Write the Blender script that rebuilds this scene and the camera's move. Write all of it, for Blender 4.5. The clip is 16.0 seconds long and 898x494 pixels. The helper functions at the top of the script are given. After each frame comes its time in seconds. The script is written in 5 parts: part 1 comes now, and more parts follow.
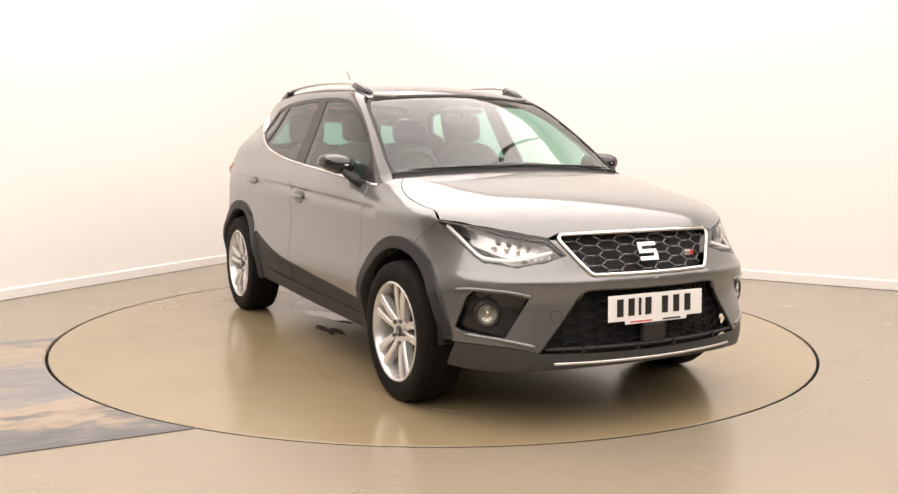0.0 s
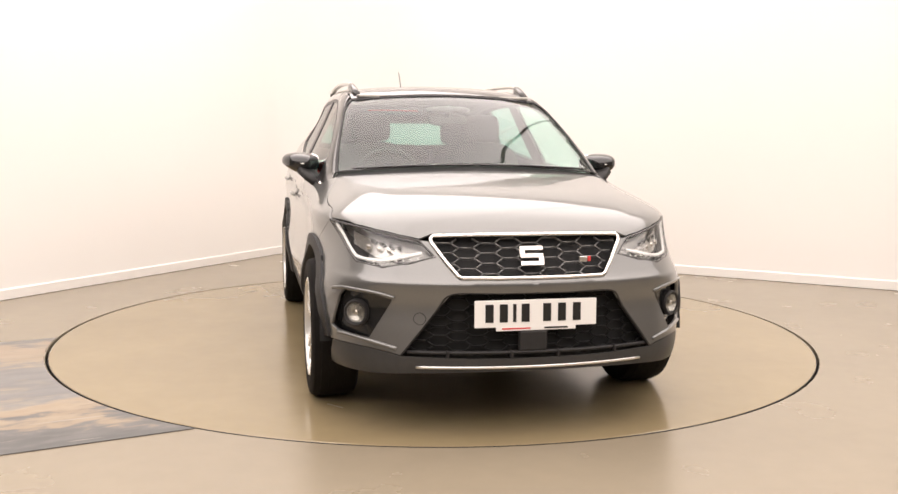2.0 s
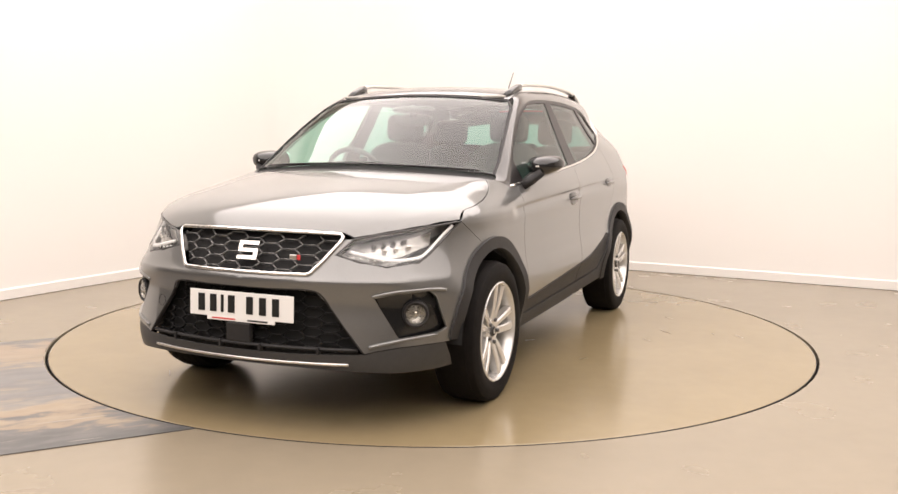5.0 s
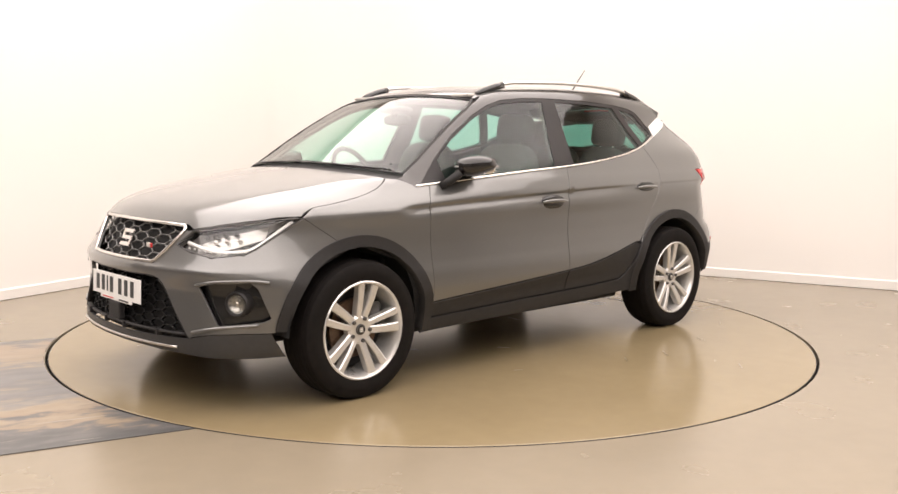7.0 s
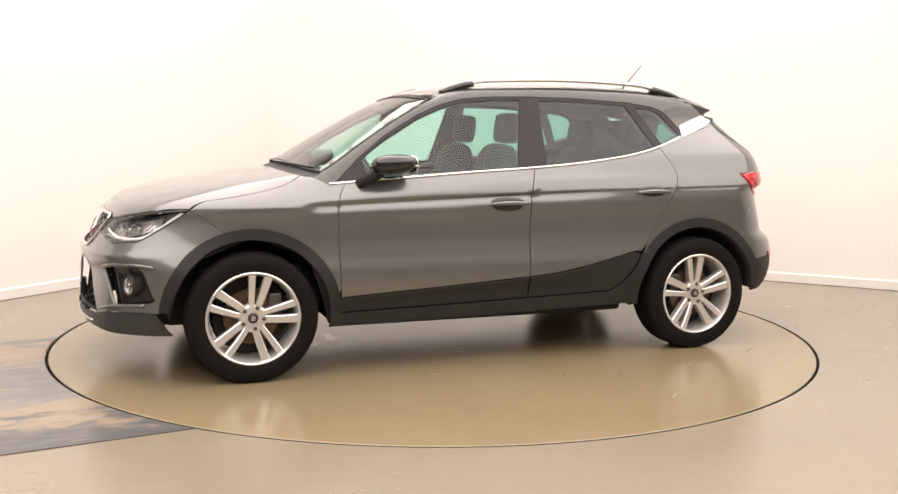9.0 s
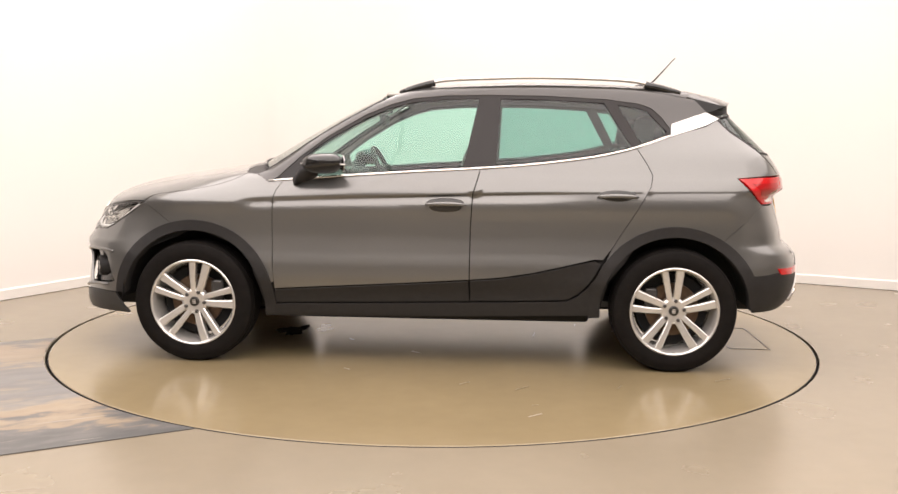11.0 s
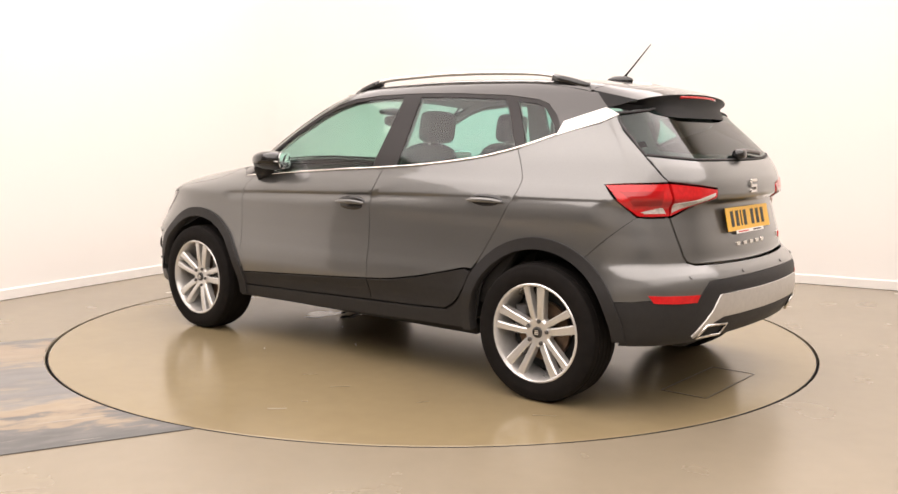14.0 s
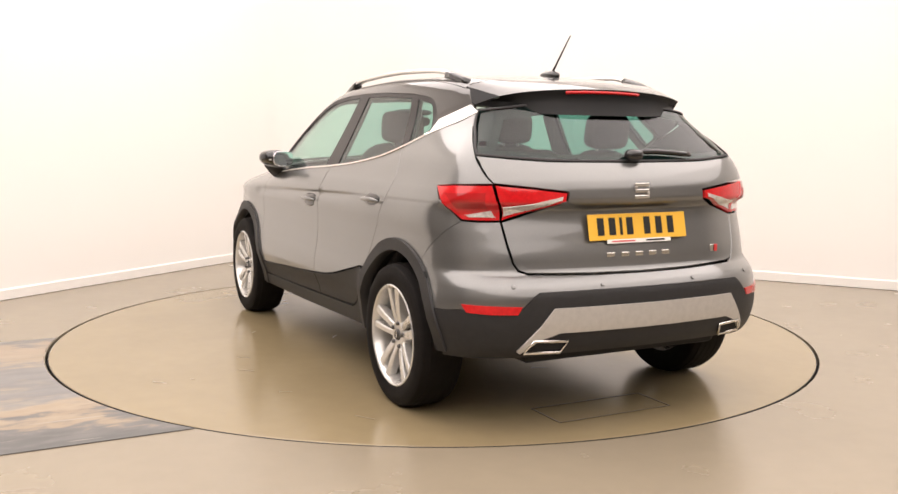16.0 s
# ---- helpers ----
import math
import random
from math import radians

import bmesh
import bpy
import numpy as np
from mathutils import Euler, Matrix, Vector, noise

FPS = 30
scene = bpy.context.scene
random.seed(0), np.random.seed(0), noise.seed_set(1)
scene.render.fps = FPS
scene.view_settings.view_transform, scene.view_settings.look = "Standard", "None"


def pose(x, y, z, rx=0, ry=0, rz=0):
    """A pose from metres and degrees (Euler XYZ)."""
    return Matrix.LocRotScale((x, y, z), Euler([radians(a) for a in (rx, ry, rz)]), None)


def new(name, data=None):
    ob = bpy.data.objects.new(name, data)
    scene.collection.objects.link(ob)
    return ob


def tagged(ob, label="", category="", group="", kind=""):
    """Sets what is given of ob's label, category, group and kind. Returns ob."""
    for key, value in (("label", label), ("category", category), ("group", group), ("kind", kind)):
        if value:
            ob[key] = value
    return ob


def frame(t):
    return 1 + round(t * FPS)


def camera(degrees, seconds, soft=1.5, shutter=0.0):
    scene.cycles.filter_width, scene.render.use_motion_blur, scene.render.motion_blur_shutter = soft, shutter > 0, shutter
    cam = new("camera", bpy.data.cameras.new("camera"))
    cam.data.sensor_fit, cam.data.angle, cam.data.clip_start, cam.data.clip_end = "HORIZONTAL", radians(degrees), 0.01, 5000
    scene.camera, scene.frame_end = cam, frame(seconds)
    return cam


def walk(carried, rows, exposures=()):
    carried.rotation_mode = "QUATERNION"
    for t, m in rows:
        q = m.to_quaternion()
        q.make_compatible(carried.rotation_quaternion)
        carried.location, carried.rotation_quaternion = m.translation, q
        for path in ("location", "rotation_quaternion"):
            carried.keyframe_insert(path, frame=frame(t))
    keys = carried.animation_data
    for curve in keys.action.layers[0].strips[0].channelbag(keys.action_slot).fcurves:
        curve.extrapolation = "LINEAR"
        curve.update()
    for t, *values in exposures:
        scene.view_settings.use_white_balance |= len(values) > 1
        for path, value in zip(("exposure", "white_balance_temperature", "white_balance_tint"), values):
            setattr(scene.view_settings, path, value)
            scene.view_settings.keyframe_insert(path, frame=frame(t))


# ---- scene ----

cam = camera(51.54, 16.0)
HOLD = pose(0, -5.737, 1.2245, 90 - 6.78, 0, -0.882) @ pose(0, 0, 0, 0, 0, 0.521)
walk(cam, [(0, HOLD), (16, HOLD)])

# heading of the car on the turntable: seconds, degrees
TURN = [(0, -62.29), (0.5, -63.92), (1, -67.42), (1.5, -72.24), (2, -78.42), (2.5, -84.1), (3, -90.36), (3.5, -96.08),
        (4, -102.24), (4.7, -110.2), (5.5, -119.6), (6.5, -131.23), (7, -137.49), (7.5, -143.2), (8, -149.3), (8.5, -154.98),
        (9, -160.9), (9.8, -170.3), (10.6, -179.8), (11.5, -190.3), (12, -196.17), (12.5, -201.89), (13, -207.89), (13.5, -213.65),
        (14, -219.85), (14.5, -225.52), (15, -231.69), (15.5, -237.43), (16, -243.66)]
CAR_OFFSET = (-0.044, 0.004)
DISC_CENTRE, DISC_R = (0.004, 0.119), 2.279

# ---------------------------------------------------------------- light
CORNER = Vector((-1.23, 4.54, 0))
ALONG_L = Vector((-0.485, -0.8745, 0))      # along the wall that runs to the camera's near side
ALONG_R = Vector((0.8745, -0.485, 0))
ROOM, CEILING, WHITE_END = 12.5, 3.7, 6.2

world = bpy.data.worlds.new("room_air")
scene.world = world
world.use_nodes = True
world.node_tree.nodes["Background"].inputs[0].default_value = (1.0, 0.93, 0.84, 1)
world.node_tree.nodes["Background"].inputs[1].default_value = 0.05
LIGHT_COLOR = (1.0, 0.90, 0.872)


def room_point(a, b, z):
    p = CORNER + ALONG_L * a + ALONG_R * b
    return Vector((p.x, p.y, z))


# light fields under the ceiling: place, size and watts
LAMPS = [(5.8, 2.05, 3.51, 10.8, 374), (5.8, 5.6, 3.51, 10.8, 358), (5.8, 9.15, 3.51, 10.8, 250)]
for a, b, across, along, watts in LAMPS:
    lamp = bpy.data.lights.new("ceiling_light", "AREA")
    lamp.shape, lamp.size, lamp.size_y, lamp.energy, lamp.color = "RECTANGLE", across, along, watts, LIGHT_COLOR
    ob = new("ceiling_light_glow", lamp)
    p = room_point(a, b, CEILING - 0.09)
    ob.matrix_world = Matrix.Translation(p) @ pose(0, 0, 0, 0, 0, -29.0)
scene.view_settings.exposure = 0.0


# ---------------------------------------------------------------- materials
def material(name, color, rough=0.5, metal=0.0, coat=0.0, grain=0.0, grain_scale=40, bump=0.0, bump_scale=200, stain=0.0,
             stain_scale=1.5, emit=None, emit_strength=0.0, spec=0.5, rough_vary=0.0):
    m = bpy.data.materials.new(name)
    m.use_nodes = True
    n, l = m.node_tree.nodes, m.node_tree.links
    b = n["Principled BSDF"]
    b.inputs["Base Color"].default_value = (*color, 1)
    b.inputs["Roughness"].default_value = rough
    b.inputs["Metallic"].default_value = metal
    b.inputs["Specular IOR Level"].default_value = spec
    b.inputs["Coat Weight"].default_value = coat
    b.inputs["Coat Roughness"].default_value = 0.04
    if emit:
        b.inputs["Emission Color"].default_value = (*emit, 1)
        b.inputs["Emission Strength"].default_value = emit_strength
    co = n.new("ShaderNodeTexCoord")
    if grain or stain:
        last = None
        for amount, scale, detail in ((grain, grain_scale, 3), (stain, stain_scale, 6)):
            if not amount:
                continue
            t = n.new("ShaderNodeTexNoise")
            t.inputs["Scale"].default_value, t.inputs["Detail"].default_value = scale, detail
            l.new(co.outputs["Object"], t.inputs["Vector"])
            r = n.new("ShaderNodeMapRange")
            r.inputs[1].default_value, r.inputs[2].default_value = 0.3, 0.7
            r.inputs[3].default_value, r.inputs[4].default_value = 1 - amount, 1 + amount
            l.new(t.outputs["Fac"], r.inputs[0])
            mix = n.new("ShaderNodeMix")
            mix.data_type, mix.blend_type = "RGBA", "MULTIPLY"
            mix.inputs[0].default_value = 1
            if last:
                l.new(last, mix.inputs[6])
            else:
                mix.inputs[6].default_value = (*color, 1)
            l.new(r.outputs[0], mix.inputs[7])
            last = mix.outputs[2]
        l.new(last, b.inputs["Base Color"])
    if rough_vary:
        t = n.new("ShaderNodeTexNoise")
        t.inputs["Scale"].default_value, t.inputs["Detail"].default_value = 2.2, 5
        l.new(co.outputs["Object"], t.inputs["Vector"])
        r = n.new("ShaderNodeMapRange")
        r.inputs[1].default_value, r.inputs[2].default_value = 0.3, 0.7
        r.inputs[3].default_value, r.inputs[4].default_value = rough - rough_vary, rough + rough_vary
        l.new(t.outputs["Fac"], r.inputs[0])
        l.new(r.outputs[0], b.inputs["Roughness"])
    if bump:
        t = n.new("ShaderNodeTexNoise")
        t.inputs["Scale"].default_value, t.inputs["Detail"].default_value = bump_scale, 4
        l.new(co.outputs["Object"], t.inputs["Vector"])
        k = n.new("ShaderNodeBump")
        k.inputs["Strength"].default_value, k.inputs["Distance"].default_value = bump, 0.004
        l.new(t.outputs["Fac"], k.inputs["Height"])
        l.new(k.outputs[0], b.inputs["Normal"])
    return m


def glass(name, tint, gloss=0.06, power=4.2):
    """Thin tinted pane: what lies behind shows through, with a mirror gloss that grows at a slant."""
    m = bpy.data.materials.new(name)
    m.use_nodes = True
    n, l = m.node_tree.nodes, m.node_tree.links
    n.remove(n["Principled BSDF"])
    t, g, w, x, p, f = (n.new("ShaderNode" + k) for k in ("BsdfTransparent", "BsdfGlossy", "LayerWeight", "MixShader", "Math", "Math"))
    t.inputs[0].default_value = (*tint, 1)
    g.inputs["Roughness"].default_value = 0.02
    w.inputs[0].default_value = 0.5
    p.operation, p.inputs[1].default_value = "POWER", power
    f.operation, f.inputs[1].default_value, f.inputs[2].default_value = "MULTIPLY_ADD", 0.9, gloss
    l.new(w.outputs["Facing"], p.inputs[0])
    l.new(p.outputs[0], f.inputs[0])
    l.new(f.outputs[0], x.inputs[0])
    l.new(t.outputs[0], x.inputs[1])
    l.new(g.outputs[0], x.inputs[2])
    l.new(x.outputs[0], n["Material Output"].inputs[0])
    return m


def worn_track(name):
    """Worn lanes of grey and ochre that run along a floor strip, ragged at their borders, with pale scratches."""
    m = bpy.data.materials.new(name)
    m.use_nodes = True
    n, l = m.node_tree.nodes, m.node_tree.links
    b = n["Principled BSDF"]
    co = n.new("ShaderNodeTexCoord")

    def noise(scale, stretch, detail, distort=0.0):
        mp, t = n.new("ShaderNodeMapping"), n.new("ShaderNodeTexNoise")
        mp.inputs["Scale"].default_value = stretch
        t.inputs["Scale"].default_value, t.inputs["Detail"].default_value, t.inputs["Distortion"].default_value = scale, detail, distort
        l.new(co.outputs["Object"], mp.inputs[0])
        l.new(mp.outputs[0], t.inputs["Vector"])
        return t.outputs["Fac"]

    def math_node(op, a, b_, c=0.0):
        k = n.new("ShaderNodeMath")
        k.operation = op
        for i, q in enumerate((a, b_, c)):
            if isinstance(q, float):
                k.inputs[i].default_value = q
            else:
                l.new(q, k.inputs[i])
        return k.outputs[0]

    sep = n.new("ShaderNodeSeparateXYZ")
    l.new(co.outputs["Object"], sep.inputs[0])
    lane = math_node("MULTIPLY_ADD", sep.outputs["Y"], 1 / 2.12, 0.5)
    lane = math_node("ADD", lane, math_node("MULTIPLY_ADD", noise(1.5, (0.75, 1.7, 1), 12, 0.8), 0.60, -0.30))
    lane = math_node("ADD", lane, math_node("MULTIPLY_ADD", noise(11.0, (0.7, 1.5, 1), 8, 0.5), 0.42, -0.21))
    r = n.new("ShaderNodeValToRGB")
    e = r.color_ramp.elements
    e[0].position, e[0].color = 0.04, (0.091, 0.091, 0.090, 1)
    e[1].position, e[1].color = 0.97, (0.171, 0.166, 0.158, 1)
    for p, c in ((0.13, (0.134, 0.129, 0.124, 1)), (0.19, (0.286, 0.225, 0.158, 1)), (0.30, (0.336, 0.268, 0.189, 1)), (0.40, (0.222, 0.206, 0.185, 1)),
                 (0.47, (0.184, 0.179, 0.176, 1)), (0.66, (0.202, 0.196, 0.188, 1)), (0.73, (0.308, 0.249, 0.183, 1)), (0.88, (0.323, 0.256, 0.188, 1))):
        k = e.new(p)
        k.color = c
    l.new(lane, r.inputs[0])
    scratch = n.new("ShaderNodeMapRange")
    scratch.inputs[1].default_value, scratch.inputs[2].default_value = 0.66, 0.70
    scratch.inputs[3].default_value, scratch.inputs[4].default_value = 0.0, 0.6
    l.new(noise(3.2, (0.45, 6.0, 1), 4, 0.2), scratch.inputs[0])
    mix = n.new("ShaderNodeMix")
    mix.data_type = "RGBA"
    l.new(scratch.outputs[0], mix.inputs[0])
    l.new(r.outputs[0], mix.inputs[6])
    mix.inputs[7].default_value = (0.36, 0.32, 0.275, 1)
    l.new(mix.outputs[2], b.inputs["Base Color"])
    rough = math_node("MULTIPLY_ADD", noise(5.0, (0.6, 2.0, 1), 5), 0.3, 0.22)
    l.new(rough, b.inputs["Roughness"])
    return m


PAINT = material("grey_metallic_paint", (0.172, 0.173, 0.168), 0.31, 0.66, 1.0, grain=0.025, grain_scale=160, stain=0.02, stain_scale=2.5)
ROOF_PAINT = material("dark_grey_metallic_paint", (0.038, 0.0355, 0.034), 0.28, 0.55, 1.0, grain=0.03, grain_scale=160)
PILLAR = material("satin_black_pillar", (0.018, 0.016, 0.016), 0.32, spec=0.3)
MATT = material("matt_black_plastic", (0.010, 0.010, 0.010), 0.5, spec=0.2)
PLASTIC = material("dark_grey_plastic", (0.024, 0.023, 0.023), 0.52, spec=0.3, bump=0.06, bump_scale=600, grain=0.08)
LIP = material("satin_dark_grey_lip", (0.048, 0.047, 0.046), 0.4, 0.2, spec=0.4, grain=0.06)
BLACK = material("gloss_black_trim", (0.012, 0.012, 0.012), 0.14, coat=0.4)
SEAL = material("black_rubber_seal", (0.012, 0.011, 0.011), 0.6)
# near-black of the underseal, and of sheets that stand for shade in openings
VOID = material("black_underseal_and_gaps", (0.010, 0.010, 0.010), 0.8)
CHROME = material("bright_chrome", (0.83, 0.81, 0.78), 0.16, 1.0)
SATIN = material("satin_aluminium", (0.78, 0.76, 0.73), 0.3, 1.0)
SILVER = material("silver_painted_plastic", (0.56, 0.54, 0.51), 0.38, 0.5, grain=0.05)
DECAL = material("silver_white_decal", (0.80, 0.78, 0.75), 0.3, 0.25)
ALLOY = material("silver_alloy", (0.70, 0.69, 0.665), 0.27, 0.62, 0.6, grain=0.04, grain_scale=60)
RUBBER = material("tyre_rubber", (0.0075, 0.0062, 0.0055), 0.75, spec=0.16, bump=0.15, bump_scale=160, grain=0.2, grain_scale=25)
DISC_IRON = material("brake_iron", (0.13, 0.085, 0.055), 0.45, 0.7, grain=0.25, grain_scale=30)
GLASS_FRONT = glass("clear_green_glass", (0.63, 0.89, 0.82), 0.055)
GLASS_SCREEN = glass("clear_green_windscreen", (0.70, 0.89, 0.81), 0.055, 3.6)
GLASS_REAR = glass("dark_green_glass", (0.40, 0.68, 0.62))
GLASS_BACK = glass("dark_green_rear_glass", (0.25, 0.46, 0.41), 0.045)
GLASS_LAMP = glass("clear_lamp_cover", (0.93, 0.93, 0.92))
RED_LENS = material("red_lens", (0.56, 0.010, 0.013), 0.14, coat=0.6, spec=0.4, grain=0.12, grain_scale=60)
RED_DEEP = material("deep_red_lens", (0.40, 0.007, 0.009), 0.14, coat=0.6, spec=0.4)
CLEAR_LENS = material("clear_white_lens", (0.74, 0.70, 0.67), 0.14, 0.3, coat=1.0, grain=0.25, grain_scale=90)
LAMP_CHROME = material("lamp_reflector", (0.46, 0.455, 0.44), 0.24, 0.9, grain=0.2, grain_scale=40)
LAMP_GREY = material("lamp_grey_housing", (0.30, 0.296, 0.29), 0.28, 0.7, grain=0.25, grain_scale=50)
LAMP_DARK = material("lamp_dark_bezel", (0.06, 0.058, 0.056), 0.25)
LED_WHITE = material("white_light_guide", (0.86, 0.86, 0.85), 0.2, coat=0.6)
CABIN = material("charcoal_cloth", (0.055, 0.053, 0.05), 0.85, grain=0.25, grain_scale=180, bump=0.1)
CABIN_HARD = material("dark_cabin_plastic", (0.045, 0.043, 0.041), 0.55, bump=0.05, grain=0.1)
LINER = material("pale_headliner", (0.42, 0.40, 0.37), 0.9, grain=0.06, grain_scale=200)
PILLAR_TRIM = material("grey_pillar_trim", (0.20, 0.19, 0.175), 0.8, grain=0.08, grain_scale=150)
PLATE_WHITE = material("white_plate", (0.84, 0.83, 0.80), 0.35)
PLATE_YELLOW = material("yellow_plate", (0.80, 0.46, 0.05), 0.35)
INK = material("black_plate_ink", (0.012, 0.012, 0.012), 0.4)
RED_INK = material("red_print", (0.60, 0.05, 0.05), 0.4)
MIRROR = material("mirror_glass", (0.9, 0.9, 0.9), 0.01, 1.0)
WALL = material("white_wall_paint", (0.82, 0.80, 0.765), 0.6, stain=0.012, stain_scale=0.6, bump=0.03, bump_scale=120)
# greys of the unseen walls, picked for what the car's sides reflect
WALL_BACK = material("dark_grey_unseen_wall", (0.19, 0.178, 0.163), 0.6, stain=0.04, stain_scale=0.6)
WALL_MID = material("mid_grey_unseen_wall", (0.46, 0.435, 0.405), 0.6, stain=0.04, stain_scale=0.6)
SKIRT = material("white_skirting_gloss", (0.80, 0.775, 0.735), 0.35)
FLOOR = material("beige_resin_floor", (0.262, 0.222, 0.160), 0.26, grain=0.02, grain_scale=9, stain=0.05, stain_scale=0.8, rough_vary=0.02, spec=0.6)
DISC = material("beige_turntable_resin", (0.266, 0.210, 0.120), 0.20, grain=0.02, grain_scale=11, stain=0.06, stain_scale=1.1, rough_vary=0.025, spec=0.7)
GAP = material("dark_joint", (0.012, 0.010, 0.008), 0.7)
MARK = material("dark_scuff", (0.205, 0.162, 0.10), 0.3)
HATCH = material("dark_hatch_joint", (0.085, 0.066, 0.043), 0.4)
PALE_MARK = material("pale_scuff", (0.38, 0.33, 0.27), 0.3)
TRACK = worn_track("worn_floor_strip")
GLOW = material("white_diffuser", (0.9, 0.9, 0.9), 0.5)
WET = material("wet_film", (0.19, 0.155, 0.10), 0.04, spec=0.8, stain=0.2, stain_scale=6)


# ---------------------------------------------------------------- mesh helpers
def part(name, mesh, mat, parent=None, label=""):
    """Links mesh data (or a bmesh) as one object under a thing."""
    if isinstance(mesh, bmesh.types.BMesh):
        data = bpy.data.meshes.new(name)
        mesh.to_mesh(data)
        mesh.free()
        mesh = data
    if mat and not mesh.materials:
        mesh.materials.append(mat)
    ob = new(name, mesh)
    if parent:
        ob.parent = parent
    if label:
        ob["label"] = label
    return ob


def raw(verts, faces, smooth=False):
    me = bpy.data.meshes.new("m")
    me.from_pydata([tuple(v) for v in verts], [], [tuple(f) for f in faces])
    me.polygons.foreach_set("use_smooth", [smooth] * len(me.polygons))
    me.update()
    return me


def box(cx, cy, cz, sx, sy, sz, bevel=0.004, seg=2):
    bm = bmesh.new()
    bmesh.ops.create_cube(bm, size=1)
    bmesh.ops.scale(bm, vec=(sx, sy, sz), verts=bm.verts)
    bmesh.ops.translate(bm, vec=(cx, cy, cz), verts=bm.verts)
    if bevel:
        bmesh.ops.bevel(bm, geom=bm.edges[:], offset=bevel, segments=seg, affect="EDGES", profile=0.5)
    return bm


def sweep(points, section, closed=False, up=(0, 0, 1), caps=True, scale=None):
    """A section (u, v) swept along points; u goes across, v along up."""
    pts = [Vector(p) for p in points]
    n, k = len(pts), len(section)
    verts, faces = [], []
    for i, p in enumerate(pts):
        a = pts[(i - 1) % n] if closed or i else p
        b = pts[(i + 1) % n] if closed or i < n - 1 else p
        t = (b - a).normalized()
        upv = Vector(up[i]) if isinstance(up, list) else Vector(up)
        side = t.cross(upv).normalized()
        v = side.cross(t).normalized()
        s = scale[i] if scale else 1
        verts += [p + side * (q[0] * s) + v * (q[1] * s) for q in section]
    for i in range(n if closed else n - 1):
        for j in range(k):
            a, b = i * k, ((i + 1) % n) * k
            faces.append((a + j, a + (j + 1) % k, b + (j + 1) % k, b + j))
    if caps and not closed:
        faces += [tuple(range(k))[::-1], tuple((n - 1) * k + j for j in range(k))]
    bm = bmesh.new()
    bv = [bm.verts.new(v) for v in verts]
    for f in faces:
        bm.faces.new([bv[i] for i in f])
    bmesh.ops.recalc_face_normals(bm, faces=bm.faces[:])
    for f in bm.faces:
        f.smooth = True
    return bm


def ring(r, k=10, flat=1.0):
    return [(r * math.cos(2 * math.pi * i / k), r * flat * math.sin(2 * math.pi * i / k)) for i in range(k)]


def lathe(profile, seg=64, closed=True):
    """Revolves (radius, y) about the y axis."""
    k = len(profile)
    verts = [(r * math.cos(2 * math.pi * i / seg), y, r * math.sin(2 * math.pi * i / seg)) for i in range(seg) for r, y in profile]
    faces = []
    for i in range(seg):
        a, b = i * k, ((i + 1) % seg) * k
        for j in range(k if closed else k - 1):
            faces.append((a + j, a + (j + 1) % k, b + (j + 1) % k, b + j))
    bm = bmesh.new()
    bv = [bm.verts.new(v) for v in verts]
    for f in faces:
        bm.faces.new([bv[i] for i in f])
    bmesh.ops.remove_doubles(bm, verts=bm.verts, dist=1e-5)
    bmesh.ops.recalc_face_normals(bm, faces=bm.faces[:])
    for f in bm.faces:
        f.smooth = True
    for e in bm.edges:
        if len(e.link_faces) == 2 and e.calc_face_angle(0) > radians(32):
            e.smooth = False
    return bm


def join(*bms):
    out = bmesh.new()
    for b in bms:
        me = bpy.data.meshes.new("j")
        b.to_mesh(me)
        b.free()
        out.from_mesh(me)
        bpy.data.meshes.remove(me)
    return out


def blob(cx, cy, cz, sx, sy, sz, power=3.0, seg=28, rows=16):
    """A rounded cushion: a superellipsoid."""
    def sp(c, e):
        return math.copysign(abs(c) ** e, c)
    e = 2 / power
    verts, faces = [], []
    for i in range(rows + 1):
        a = -math.pi / 2 + math.pi * i / rows
        for j in range(seg):
            b = 2 * math.pi * j / seg
            verts.append((cx + sx * sp(math.cos(a), e) * sp(math.cos(b), e), cy + sy * sp(math.cos(a), e) * sp(math.sin(b), e), cz + sz * sp(math.sin(a), e)))
    for i in range(rows):
        for j in range(seg):
            faces.append((i * seg + j, i * seg + (j + 1) % seg, (i + 1) * seg + (j + 1) % seg, (i + 1) * seg + j))
    bm = bmesh.new()
    bv = [bm.verts.new(v) for v in verts]
    for f in faces:
        bm.faces.new([bv[i] for i in f])
    bmesh.ops.remove_doubles(bm, verts=bm.verts, dist=1e-5)
    bmesh.ops.recalc_face_normals(bm, faces=bm.faces[:])
    for f in bm.faces:
        f.smooth = True
    return bm


